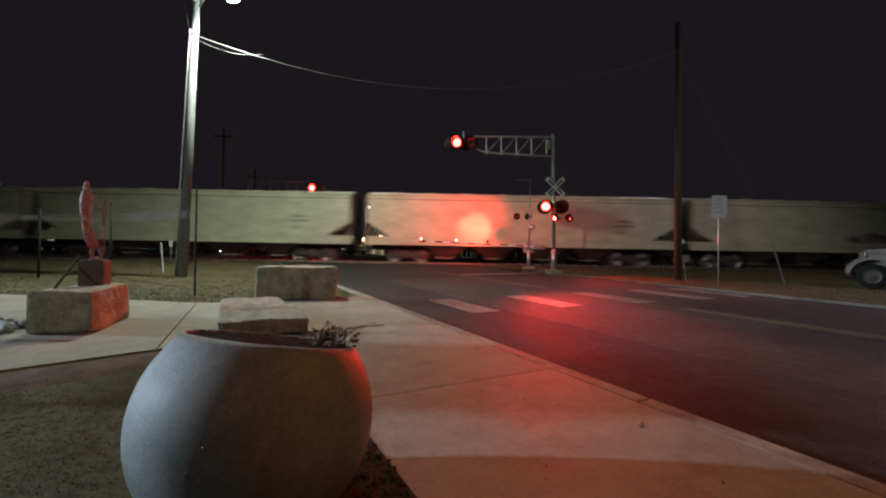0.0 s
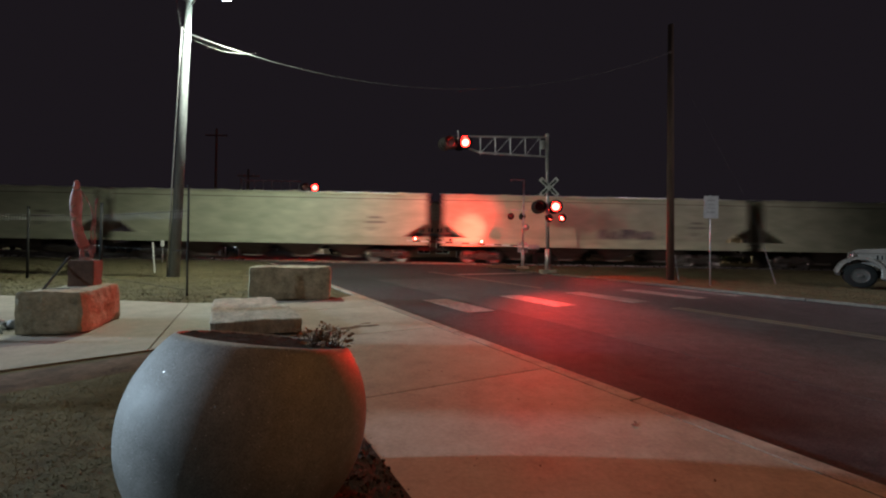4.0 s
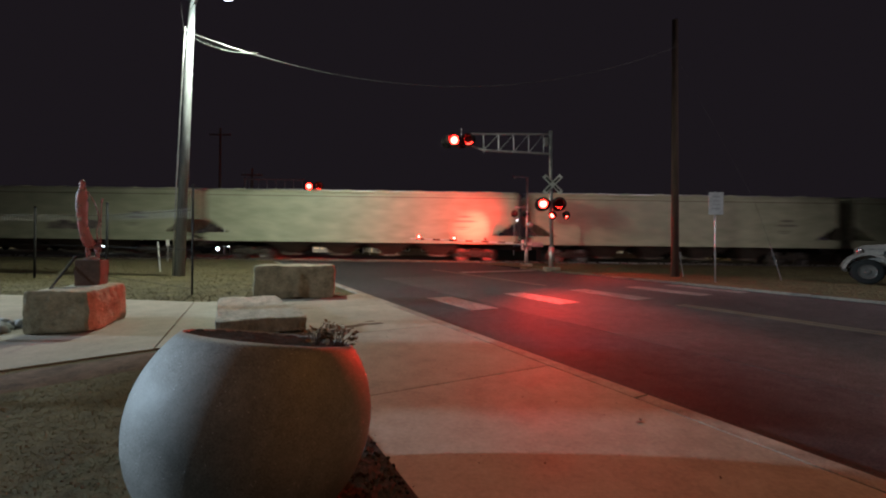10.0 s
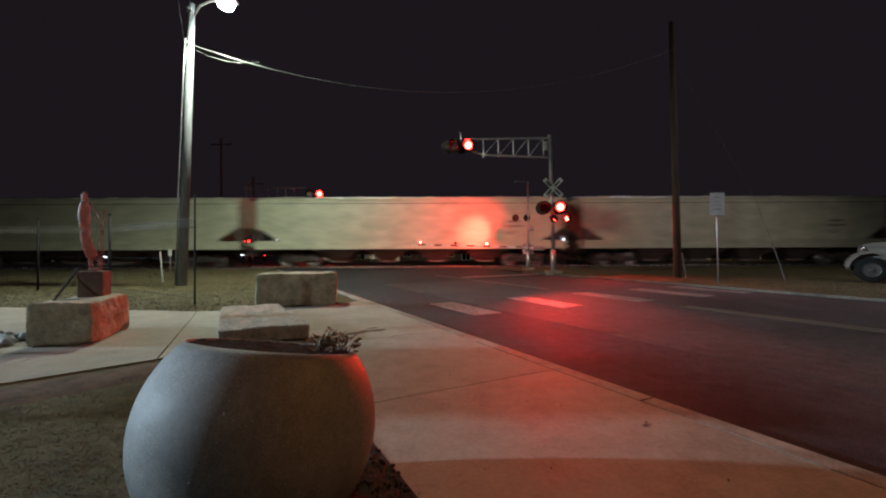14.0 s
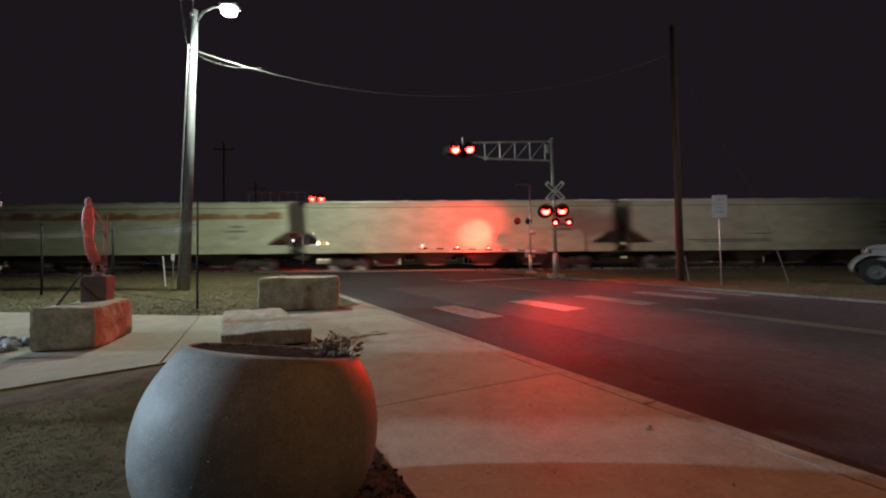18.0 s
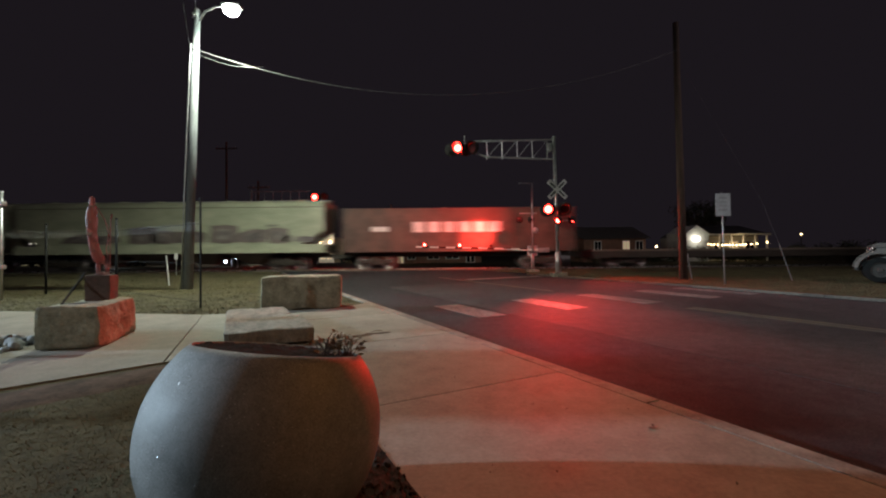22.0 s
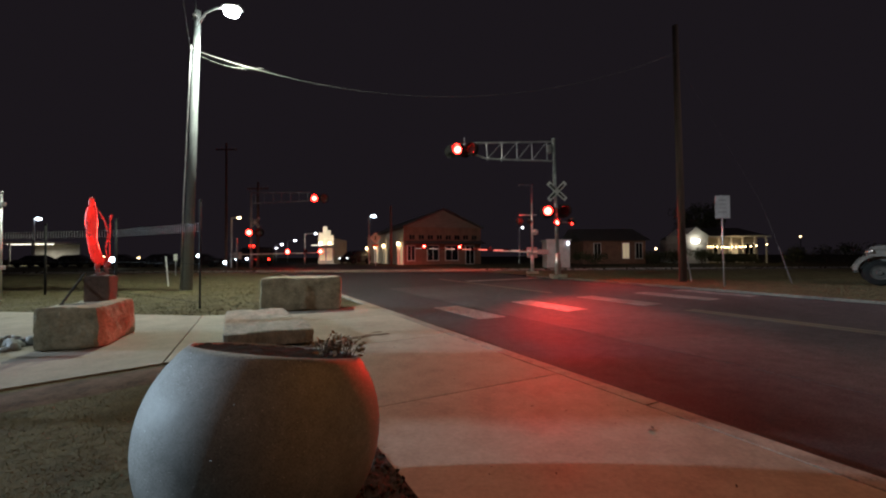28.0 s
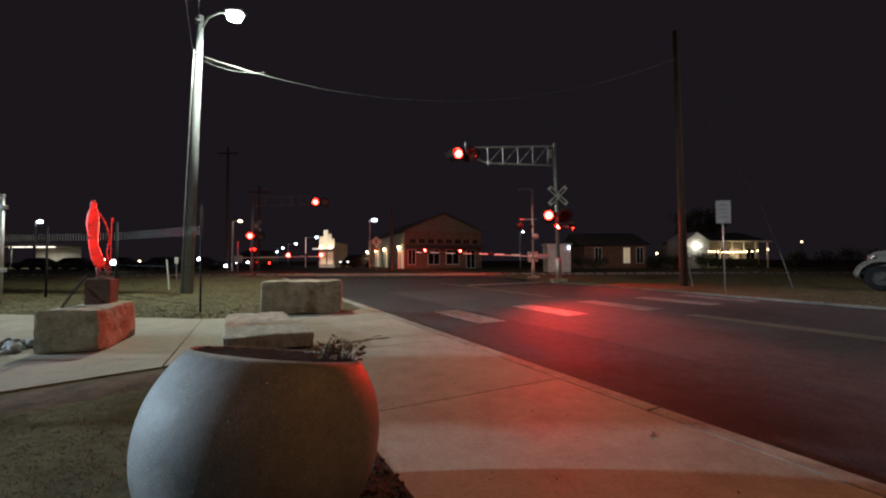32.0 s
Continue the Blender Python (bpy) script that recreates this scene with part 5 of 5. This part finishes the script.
def off_road_car(m):
    """An old off-road car seen from its side: narrow hood, round fenders that stand out over the wheels; its front axle is at the origin and it faces -x."""
    c = thing("off_road_car", m, "pale old off-road car with wide round fenders parked on the grass", "car")
    side = Matrix(((1, 0, 0, 0), (0, 0, 1, 0), (0, 1, 0, 0), (0, 0, 0, 1)))
    nose = [(-0.16, 0.62), (-0.25, 0.78), (-0.28, 1.05), (-0.26, 1.20), (-0.18, 1.30), (-0.04, 1.355), (0.5, 1.39), (1.15, 1.42), (1.15, 0.62)]
    bm = prism(nose, -0.56, 0.56, side)
    bmesh.ops.bevel(bm, geom=[e for e in bm.edges if abs(e.verts[0].co.y - e.verts[1].co.y) < 0.01 and min(v.co.z for v in e.verts) > 0.9], offset=0.05, segments=2, affect="EDGES")
    part("hood", bm, PALECAR, c, "pale rounded hood")
    part("hood_seam", boxed(-0.20, 1.12, -0.568, -0.561, 1.205, 1.22), BLACK, c)
    for k in range(5):
        part("hood_vent", boxed(0.40 + 0.11 * k, 0.45 + 0.11 * k, -0.568, -0.561, 1.00, 1.15), BLACK, c)
    for k in range(7):
        part("grille_slot", boxed(-0.295, -0.272, -0.27 + 0.09 * k - 0.025, -0.27 + 0.09 * k + 0.025, 0.76, 1.02), BLACK, c)
    tub = [(1.15, 0.42), (1.15, 1.42), (1.30, 1.42), (2.2, 1.02), (3.45, 1.02), (3.50, 0.48), (3.2, 0.42)]
    part("cab", prism(tub, -0.74, 0.74, side), PALECAR, c)
    part("soft_top", prism([(1.30, 1.84), (1.55, 1.98), (3.2, 1.98), (3.42, 1.82), (3.48, 1.02), (2.2, 1.02), (1.30, 1.42)], -0.70, 0.70, side), BLACK, c, "black fabric top")
    part("side_window", boxed(1.55, 2.25, -0.712, -0.701, 1.46, 1.84, 0.003), WINDOW, c)
    part("chassis", boxed(-0.45, 3.4, -0.38, 0.38, 0.36, 0.56, 0.03), IRON, c)
    part("bumper", boxed(-0.62, -0.50, -0.72, 0.72, 0.42, 0.56, 0.02), IRON, c)
    for y in (-1, 1):
        arch = [(0.66 * math.cos(a), 0.43 + 0.66 * math.sin(a)) for a in [math.radians(q) for q in range(172, -11, -14)]]
        inner = [(0.57 * math.cos(a), 0.43 + 0.57 * math.sin(a)) for a in [math.radians(q) for q in range(-8, 173, 15)]]
        part("fender", prism(arch + inner, min(y * 0.50, y * 0.88), max(y * 0.50, y * 0.88), side), PALECAR, c, "wide round fender")
        part("side_panel", boxed(0.50, 1.16, min(y * 0.55, y * 0.80), max(y * 0.55, y * 0.80), 0.34, 0.92, 0.03), PALECAR, c)
        part("headlight", lathe([(0.03, -0.06), (0.10, -0.03), (0.115, 0.03), (0.10, 0.06), (0.03, 0.085)], 18, pose(-0.20, y * 0.58, 1.14, 0, -90, 0)), CHROME, c, "chrome headlight", True)
        part("running_board", boxed(0.55, 2.2, min(y * 0.74, y * 0.90), max(y * 0.74, y * 0.90), 0.30, 0.36, 0.01), IRON, c)
        for x in (0.0, 2.55):
            tyre = part("wheel", lathe([(0.25, -0.11), (0.39, -0.11), (0.43, -0.07), (0.43, 0.07), (0.39, 0.11), (0.25, 0.11)], 26, pose(0, 0, 0, 90, 0, 0)), RUBBER, c, "black tyre", True, pose(x, y * 0.72, 0.43))
            part("rim", lathe([(0.25, -0.112), (0.24, -0.135), (0.20, -0.120), (0.09, -0.118), (0.07, -0.15), (0.02, -0.155)], 18, pose(0, 0, 0, 90, 0, 180 if y < 0 else 0)), IRON, tyre, "dark steel rim")
    return c


off_road_car(pose(15.36, 15.0, rise(15.0), 0, 0, -42))

sedan = parked_car("parked_sedan", pose(-36.0, 47, 0.40, 0, 0, 12), "dark sedan parked beyond the track", CARPAINT,
                   [(-2.2, 0.80, 0.74, 0.35, 0.72), (-1.3, 0.88, 0.80, 0.28, 0.92), (-0.6, 0.90, 0.66, 0.26, 1.38), (0.7, 0.90, 0.66, 0.26, 1.42), (1.5, 0.88, 0.80, 0.30, 1.0), (2.2, 0.80, 0.74, 0.40, 0.85)], (-1.35, 1.35), 0.32)
sedan["group"] = "cars parked beyond the track"
part("side_window", boxed(-0.6, 0.85, -0.80, -0.785, 0.98, 1.28, 0.02), WINDOW, sedan)
for s in (-1, 1):
    part("tail_lamp", boxed(2.18, 2.23, s * 0.6 - 0.14, s * 0.6 + 0.14, 0.62, 0.74, 0.01), FLAP, sedan)
    part("headlight", boxed(-2.23, -2.17, s * 0.58 - 0.15, s * 0.58 + 0.15, 0.55, 0.66, 0.01), SIGN, sedan)
for x, y, a in ((-41.5, 47.5, 6), (-30.6, 46, -8), (-26.0, 45.2, 15), (-47.0, 49, 3)):
    copy_thing(sedan, pose(x, y, 0.40, 0, 0, a))

van = parked_car("delivery_van", pose(-21.0, 47.2, 0.40, 0, 0, 84), "dark van with a red roof light beyond the track", CARPAINT,
                 [(-2.5, 0.86, 0.80, 0.40, 1.05), (-1.9, 0.95, 0.86, 0.34, 1.25), (-1.2, 0.97, 0.80, 0.30, 2.0), (-0.4, 0.97, 0.82, 0.30, 2.15), (2.4, 0.97, 0.82, 0.30, 2.15), (2.6, 0.93, 0.80, 0.40, 1.9)], (-1.7, 1.6), 0.36)
part("light_board", boxed(-0.55, -0.40, -0.28, 0.28, 2.20, 2.33, 0.02), RED_SMALL, van, "glowing red light board")
part("board_foot", boxed(-0.52, -0.43, -0.5, 0.5, 2.12, 2.21), BLACK, van)
part("windscreen", boxed(-1.62, -1.56, -0.70, 0.70, 1.30, 1.75, 0.02), WINDOW, van)
for s in (-1, 1):
    part("headlight", boxed(-2.56, -2.48, s * 0.62 - 0.12, s * 0.62 + 0.12, 0.72, 0.90, 0.02), COOL_GLOW, van, "lit headlight")

hut = thing("signal_hut", pose(8.9, 33, 0.40), "silver metal railway equipment cabinet", "equipment cabinet")
part("body", boxed(-1.0, 0.75, -0.8, 0.8, 0, 2.05, 0.03), CABINET, hut)
part("roof", boxed(-1.1, 0.85, -0.9, 0.9, 2.05, 2.15, 0.02), CABINET, hut)
part("door", boxed(-0.3, 0.5, -0.83, -0.80, 0.1, 1.95, 0.01), CABINET, hut)
bm = bmesh.new()
bmesh.ops.create_uvsphere(bm, u_segments=10, v_segments=6, radius=0.08, matrix=pose(0.58, -0.88, 1.85))
part("door_lamp", bm, COOL_GLOW, hut, "cool white lamp", True)


def low_house():
    b = thing("low_house", pose(0, 45, 0.40), "low white house with a gabled porch and string lights", "building")
    t = Matrix(((0, 0, 1, 0), (1, 0, 0, 0), (0, 1, 0, 0), (0, 0, 0, 1)))
    part("wall", boxed(27.6, 35.0, 2.2, 9, 0, 2.75), STUCCO, b)
    part("porch_gable", prism([(25.8, 2.2), (28.2, 2.2), (28.2, 2.98), (26.9, 3.85), (25.8, 3.02)], 0, 4, Matrix(((1, 0, 0, 0), (0, 0, 1, 0), (0, 1, 0, 0), (0, 0, 0, 1)))), SIDING, b, "white gable end")
    part("porch_wall", boxed(25.9, 28.1, 0.02, 4, 0, 2.2), SIDING, b)
    part("roof", prism([(0.6, 2.75), (0.6, 2.87), (5.6, 4.1), (10, 2.9), (10, 2.75)], 28.21, 35.2, t), ROOFING, b)
    part("fascia", boxed(28.21, 35.2, 0.50, 0.58, 2.76, 2.94), WHITE, b, "pale eave board")
    for k in range(6):
        x = 28.5 + 1.27 * k
        part("porch_post", boxed(x - 0.06, x + 0.06, 0.64, 0.76, 0, 2.75), WHITE, b)
    for k in range(4):
        opening(b, 28.8 + 1.75 * k, 2.2, 0.8, 2.1, 0.9, LIT_WALL if k in (0, 2) else WINDOW)
    hang = lambda x: 1.70 + 0.017 * (x - 30.7) ** 2
    for x in (27.2, 27.5, 28.3, 28.6, 28.9, 29.3, 29.8, 30.05, 30.3, 30.55, 30.9, 31.3, 31.7, 32.0, 32.3, 32.9, 33.5, 34.6):
        bm = bmesh.new()
        bmesh.ops.create_icosphere(bm, subdivisions=2, radius=0.07, matrix=pose(x, 0.3, hang(x)))
        part("string_bulb", bm, WARM_GLOW, b, "warm bulb", True)
    part("string_cable", tube([(27.0 + 0.44 * k, 0.3, hang(27.0 + 0.44 * k) + 0.08) for k in range(19)], 0.01, 5), BLACK, b)
    bm = bmesh.new()
    bmesh.ops.create_uvsphere(bm, u_segments=12, v_segments=8, radius=0.24, matrix=pose(26.75, -0.2, 2.35) @ Matrix.Diagonal((1.5, 0.7, 0.8, 1)))
    part("porch_lamp", bm, glow("porch_lamp", (1.0, 0.95, 0.80), 16.0), b, "bright porch lamp", True)
    part("porch_fence", boxed(27.5, 33.5, 0.3, 0.36, 0.2, 1.0), BLACK, b)
    return b


low_house()
lamp("porch_light", "POINT", (26.8, 44.3, 2.75), (26.8, 44.3, 0), 22, (1.0, 0.9, 0.7), 0.2)
lamp("string_light", "POINT", (31.6, 44.9, 2.45), (31, 45, 0), 30, (1.0, 0.72, 0.35), 0.3)


def far_house(x, y, w, h, label, lit):
    b = thing("far_house", pose(x, y, 0.40), label, "building")
    part("wall", boxed(-w / 2, w / 2, 0, 8, 0, h), BRICK, b)
    part("roof", prism([(-0.5, h), (4, h + 1.5), (8.5, h)], -w / 2 - 0.4, w / 2 + 0.4, Matrix(((0, 0, 1, 0), (1, 0, 0, 0), (0, 1, 0, 0), (0, 0, 0, 1)))), ROOFING, b)
    for q, k in lit:
        opening(b, q, 0, 0.6, 2.2, 0.65, k)
    return b


far_house(18.4, 45.5, 6.6, 2.5, "dark low house with one lit window", ((-1.85, WINDOW), (1.2, LIT_WALL), (2.6, WINDOW)))


def parking_canopy():
    b = thing("parking_canopy", pose(-64.0, 62, 0.40), "low lit canopy of a parking area", "building")
    part("roof", boxed(-3.4, 4.2, 0, 8, 3.3, 3.6), WHITE, b)
    part("wall", boxed(-3.4, 4.2, 7.8, 8, 0, 3.3), SIDING, b)
    for k in range(3):
        part("post", boxed(-3.2 + 3.4 * k, -3.0 + 3.4 * k, 0.2, 0.4, 0, 3.3), STEEL, b)
    for x in (-1.7, 0.9, 3.0):
        part("tube_lamp", boxed(x - 1.1, x + 1.1, 3, 3.3, 3.18, 3.29), glow("tube_lamp", (1.0, 0.95, 0.8), 2.5), b, "bright tube lamp")
    return b


parking_canopy()
lamp("canopy_light", "AREA", (-64, 65.5, 3.05), (-64, 65.5, 0), 260, (1.0, 0.92, 0.75), 5.0)

# small lamps of vehicles and doors along the street beyond the track
for x, y, z, r, g, label in ((-23.1, 40, 1.15, 0.15, COOL_GLOW, "cool lamp low beside the street"), (-31.2, 40, 0.83, 0.26, COOL_GLOW, "cool lamp low beside the street"), (-21.6, 42, 0.47, 0.15, COOL_GLOW, "small lamp beyond the field"),
                             (-35.9, 50, 0.93, 0.14, WARM_GLOW, "small lamp beyond the field"), (-44, 55, 1.2, 0.10, WARM_GLOW, "small warm lamp beyond the field"), (-20.1, 46, 0.75, 0.10, RED_SMALL, "red tail lamp of a far car"), (-18.9, 46, 0.75, 0.10, RED_SMALL, "red tail lamp of a far car"),
                             (22.6, 45, 1.6, 0.10, WARM_GLOW, "small warm door lamp"), (40.5, 48, 2.9, 0.08, WARM_GLOW, "small lamp on an eave")):
    t = thing("ground_lamp", pose(x, y, 0.40), label, "lamp")
    part("stem", rods(((0, 0, -0.1), (0, 0, z), 0.04), n=6), BLACK, t)
    bm = bmesh.new()
    bmesh.ops.create_uvsphere(bm, u_segments=10, v_segments=6, radius=r, matrix=pose(0, 0, z))
    part("lamp_head", bm, g, t, "glowing lamp", True)

ts = thing("track_sign", pose(-15.0, 23.8, rise(23.8)), "small white sign on a short post before the track", "sign")
part("post", rods(((0, 0, -0.1), (0, 0, 1.2), 0.03), n=8), STEEL, ts)
part("plate", boxed(-0.10, 0.10, -0.03, -0.015, 0.85, 1.2, 0.005), WHITE, ts)
yp = thing("warning_sign", pose(-7.15, 45, 0.40), "diamond warning sign and round sign on a post beyond the track", "road sign")
part("post", rods(((0, 0, -0.1), (0, 0, 3.4), 0.04), n=8), STEEL, yp)
# The plate's pale base colour holds the shine of headlights on it.
part("plate", boxed(-0.42, 0.42, -0.02, 0.02, -0.42, 0.42, 0.01), surface("headlit_warning_sign", (0.50, 0.40, 0.28), (0.66, 0.54, 0.40), 5, 0.5, 0.0), yp, "diamond plate coloured pale as if headlit", place=pose(0, -0.06, 2.95, 0, 45, 0))
part("symbol_bar", boxed(-0.07, 0.07, -0.085, -0.081, 2.75, 3.15), BLACK, yp)
part("lower_plate", boxed(-0.36, 0.36, -0.08, -0.05, 1.98, 2.26, 0.01), surface("orange_sign", (0.55, 0.16, 0.04), (0.70, 0.24, 0.06), 5, 0.5, 0.0), yp, "orange plate below the diamond")
for x, y, h in ((-22.5, 44, 12.9), (-19.2, 44, 8.8), (-5.4, 44, 6.2)):
    p = thing("utility_pole", pose(x, y, 0.40), "far wooden utility pole with crossarm", "utility pole", "far utility poles")
    part("pole", rod(bmesh.new(), (0, 0, -0.2), (0, 0, h), 0.15, 0.10, 10), WOODPOLE, p)
    if h < 7:
        tagged(p, "far plain wooden pole before the brick hall")
        continue
    part("crossarm", boxed(-1.1, 1.1, -0.06, 0.06, h - 0.75, h - 0.63), WOODPOLE, p)
    for dx in (-1.0, -0.5, 0.5, 1.0):
        part("insulator", rods(((dx, 0, h - 0.63), (dx, 0, h - 0.5), 0.04), n=8), STEEL, p)


# ---------------------------------------------------------------- trees and shrubs
def clump(bm, c, r, n, rng, size):
    for _ in range(n):
        d = Vector((rng.gauss(0, 1), rng.gauss(0, 1), rng.gauss(0, 0.75)))
        d = d.normalized() * r * rng.random() ** 0.4
        q = size * rng.uniform(0.6, 1.3)
        m = Matrix.Translation(c + d) @ Euler((rng.uniform(0, 6), rng.uniform(0, 6), rng.uniform(0, 6))).to_matrix().to_4x4()
        bm.faces.new([bm.verts.new(m @ Vector(p)) for p in ((-q, 0, 0), (0, -q * 0.45, q * 0.1), (q, 0, 0), (0, q * 0.45, q * 0.1))])


def tree(x, y, h, spread, seed, label):
    rng = random.Random(seed)
    t = thing("tree", pose(x, y, 0.38), label, "tree", "trees beyond the track")
    wood, leaves = bmesh.new(), bmesh.new()
    rod(wood, (0, 0, -0.2), (0.1, 0, h * 0.35), 0.05 * h * 0.6, 0.035 * h * 0.6, 10)
    fork = Vector((0.1, 0, h * 0.35))
    for k in range(7):
        a = math.tau * k / 7 + rng.uniform(-0.3, 0.3)
        tip = fork + Vector((math.cos(a) * spread * rng.uniform(0.4, 0.9), math.sin(a) * spread * rng.uniform(0.4, 0.9), h * rng.uniform(0.22, 0.55)))
        mid = fork.lerp(tip, 0.5) + Vector((0, 0, 0.08 * h))
        rod(wood, fork, mid, 0.018 * h * 0.6, 0.012 * h * 0.6, 7)
        rod(wood, mid, tip, 0.012 * h * 0.6, 0.004 * h * 0.6, 6)
        for _ in range(4):
            clump(leaves, mid.lerp(tip, rng.uniform(0.2, 1.1)) + Vector((rng.gauss(0, 0.5), rng.gauss(0, 0.5), rng.gauss(0, 0.35))), spread * rng.uniform(0.22, 0.38), 130, rng, 0.14)
    part("trunk", wood, TRUNK, t, smooth=True)
    tagged(part("crown", leaves, CROWN, t, "dark leafy crown"), kind="stuff")


def shrub(x, y, w, h, seed):
    rng = random.Random(seed)
    t = thing("shrub", pose(x, y, 0.38), "dark leafy shrub beyond the track", "shrub", "shrubs beyond the track")
    stems, leaves = bmesh.new(), bmesh.new()
    for k in range(9):
        c = Vector((rng.uniform(-w / 2, w / 2), rng.uniform(-0.5, 0.5), h * rng.uniform(0.3, 0.8)))
        rod(stems, (c.x * 0.5, 0, -0.1), c, 0.03, 0.012, 5)
        clump(leaves, c, h * 0.38, 130, rng, 0.09)
    part("stems", stems, TRUNK, t)
    tagged(part("leaves", leaves, CROWN, t), kind="stuff")


tree(31.5, 52.5, 7.5, 3.2, 1, "dark tree behind the low house")
for k, (x, y, w, h) in enumerate(((21.6, 43, 2.4, 1.3), (24.2, 43.5, 2.2, 1.5), (36.5, 43.5, 3.0, 1.7), (39.8, 43, 3.0, 1.9), (13.5, 40, 3.0, 1.3), (43.5, 42, 3.2, 2.0), (28.9, 43.6, 1.6, 1.1), (26.6, 43.3, 2.2, 1.5), (31.5, 43.8, 2.0, 1.0))):
    shrub(x, y, w, h, 20 + k)

# ---------------------------------------------------------------- grass and litter
rng = random.Random(11)
verts, faces = [], []


def tuft(x, y, h):
    z = rise(y) - 0.02
    for _ in range(3):
        a = rng.uniform(0, math.tau)
        c, s = math.cos(a), math.sin(a)
        w, lean = rng.uniform(0.004, 0.009) * (1 if y > 6 else 0.55), rng.uniform(0.2, 0.9) * h * (1 if y > 6 else 1.8)
        px, py = x + rng.uniform(-0.03, 0.03), y + rng.uniform(-0.03, 0.03)
        i = len(verts)
        verts.extend([(px - s * w, py + c * w, z), (px + s * w, py - c * w, z), (px + c * lean, py + s * lean, z + h * rng.uniform(0.6, 1))])
        faces.append((i, i + 1, i + 2))


def bare(x, y):
    """True where paving, stone or road keeps the grass away."""
    v, u = 0.885 * x + 0.466 * y, -0.466 * x + 0.885 * y
    if -9 < u < 10.3 and 0.85 < v < 14.6 or 3.1 < v < 14.6:
        return True
    if x < -1.9 and y < 9.6 + 0.14 * (-9 - x if x < -9 else 0) and x - y > -30 and y - x > 8.28 and y < 8.75 + max(0, (-4.5 - x)) * 0.16 + max(0, (x + 4.5)) * 0.42:
        return True
    return False


count = 0
while count < 46000:
    if rng.random() < 0.5:
        x, y = rng.uniform(-5.5, 0.6), rng.uniform(0.75, 4.4)
    else:
        y = 8.7 + 15 * rng.random() ** 1.5
        x = rng.uniform(-1.15 * y, 1.1 * y + 2)
    if bare(x, y):
        count += 0.2
        continue
    tuft(x, y, rng.uniform(0.003, 0.010) if y < 6 else rng.uniform(0.02, 0.05))
    count += 1
me = bpy.data.meshes.new("grass_tufts")
me.from_pydata(verts, [], faces)
me.materials.append(BLADE)
tagged(new("grass_tufts", me), "short dry grass tufts on the ground", "grass", kind="stuff")

bm_verts, bm_faces = [], []
for k in range(5200):
    x, y = rng.uniform(-6.5, 0.6), rng.uniform(0.7, 5.2)
    if bare(x, y) or y - x > 8.2:
        continue
    q, z = rng.uniform(0.003, 0.011), rise(y) - 0.021
    i, a = len(bm_verts), rng.uniform(0, 6.3)
    c, s = math.cos(a) * q, math.sin(a) * q
    bm_verts.extend([(x + c, y + s, z), (x - s * 0.9, y + c * 0.9, z), (x - c, y - s, z), (x + s * 1.1, y - c * 1.1, z), (x + rng.uniform(-q, q) * 0.4, y + rng.uniform(-q, q) * 0.4, z + q * rng.uniform(0.5, 1.0))])
    bm_faces.extend([(i, i + 1, i + 4), (i + 1, i + 2, i + 4), (i + 2, i + 3, i + 4), (i + 3, i, i + 4)])
me = bpy.data.meshes.new("soil_clods")
me.from_pydata(bm_verts, [], bm_faces)
me.materials.append(CLOD)
tagged(new("soil_clods", me), "small clods and dry bits on the bare ground", "soil", kind="stuff")

bm = bmesh.new()
spots = [(2.02, 2.74, 0.032), (2.04, 2.78, 0.022), (2.58, 2.47, 0.016), (2.07, 1.38, 0.012), (1.75, 2.2, 0.012)]
spots += [(rng.uniform(-0.5, 8), rng.uniform(1.0, 3.1), rng.uniform(0.006, 0.016)) for k in range(40)]
for u, v, q in spots:
    p = on_road(u, v, 0.004)
    m = Matrix.Translation(p) @ Euler((rng.uniform(-0.4, 0.4), rng.uniform(-0.4, 0.4), rng.uniform(0, 6))).to_matrix().to_4x4()
    vs = [bm.verts.new(m @ Vector(c)) for c in ((-q, 0, 0), (0, -q * 0.6, 0.004), (q, 0, 0.002), (0, q * 0.6, 0.005))]
    bm.faces.new(vs)
tagged(part("fallen_leaves", bm, TWIG, None), "few dry fallen leaves on the sidewalk", "leaves", kind="stuff")


# ---------------------------------------------------------------- what moves
def motions():
    for car, x in TRAIN:
        walk(car, [(t, pose(x - s, TRACK_Y, 0.43)) for t, s in SPEED])
    # the signals flash in turn: an added flap imitates it, swinging up under each visor and down again
    half, start = 0.613, 0.21
    for flap, hinge, phase in FLAPS:
        rows = []
        shut = lambda k: (k + phase) % 2 == 1
        angle = {True: 0, False: -86}
        k, t = 0, start
        rows.append((0.0, hinge @ pose(0, 0, 0, angle[shut(0)], 0, 0)))
        while t < 31.9:
            a, b = angle[shut(k)], angle[shut(k + 1)]
            rows += [(t - 0.05, hinge @ pose(0, 0, 0, a, 0, 0)), (t, hinge @ pose(0, 0, 0, (a + b) / 2, 0, 0)), (t + 0.05, hinge @ pose(0, 0, 0, b, 0, 0))]
            k, t = k + 1, t + half
        rows.append((32.0, hinge @ pose(0, 0, 0, angle[shut(k)], 0, 0)))
        walk(flap, rows)


motions()
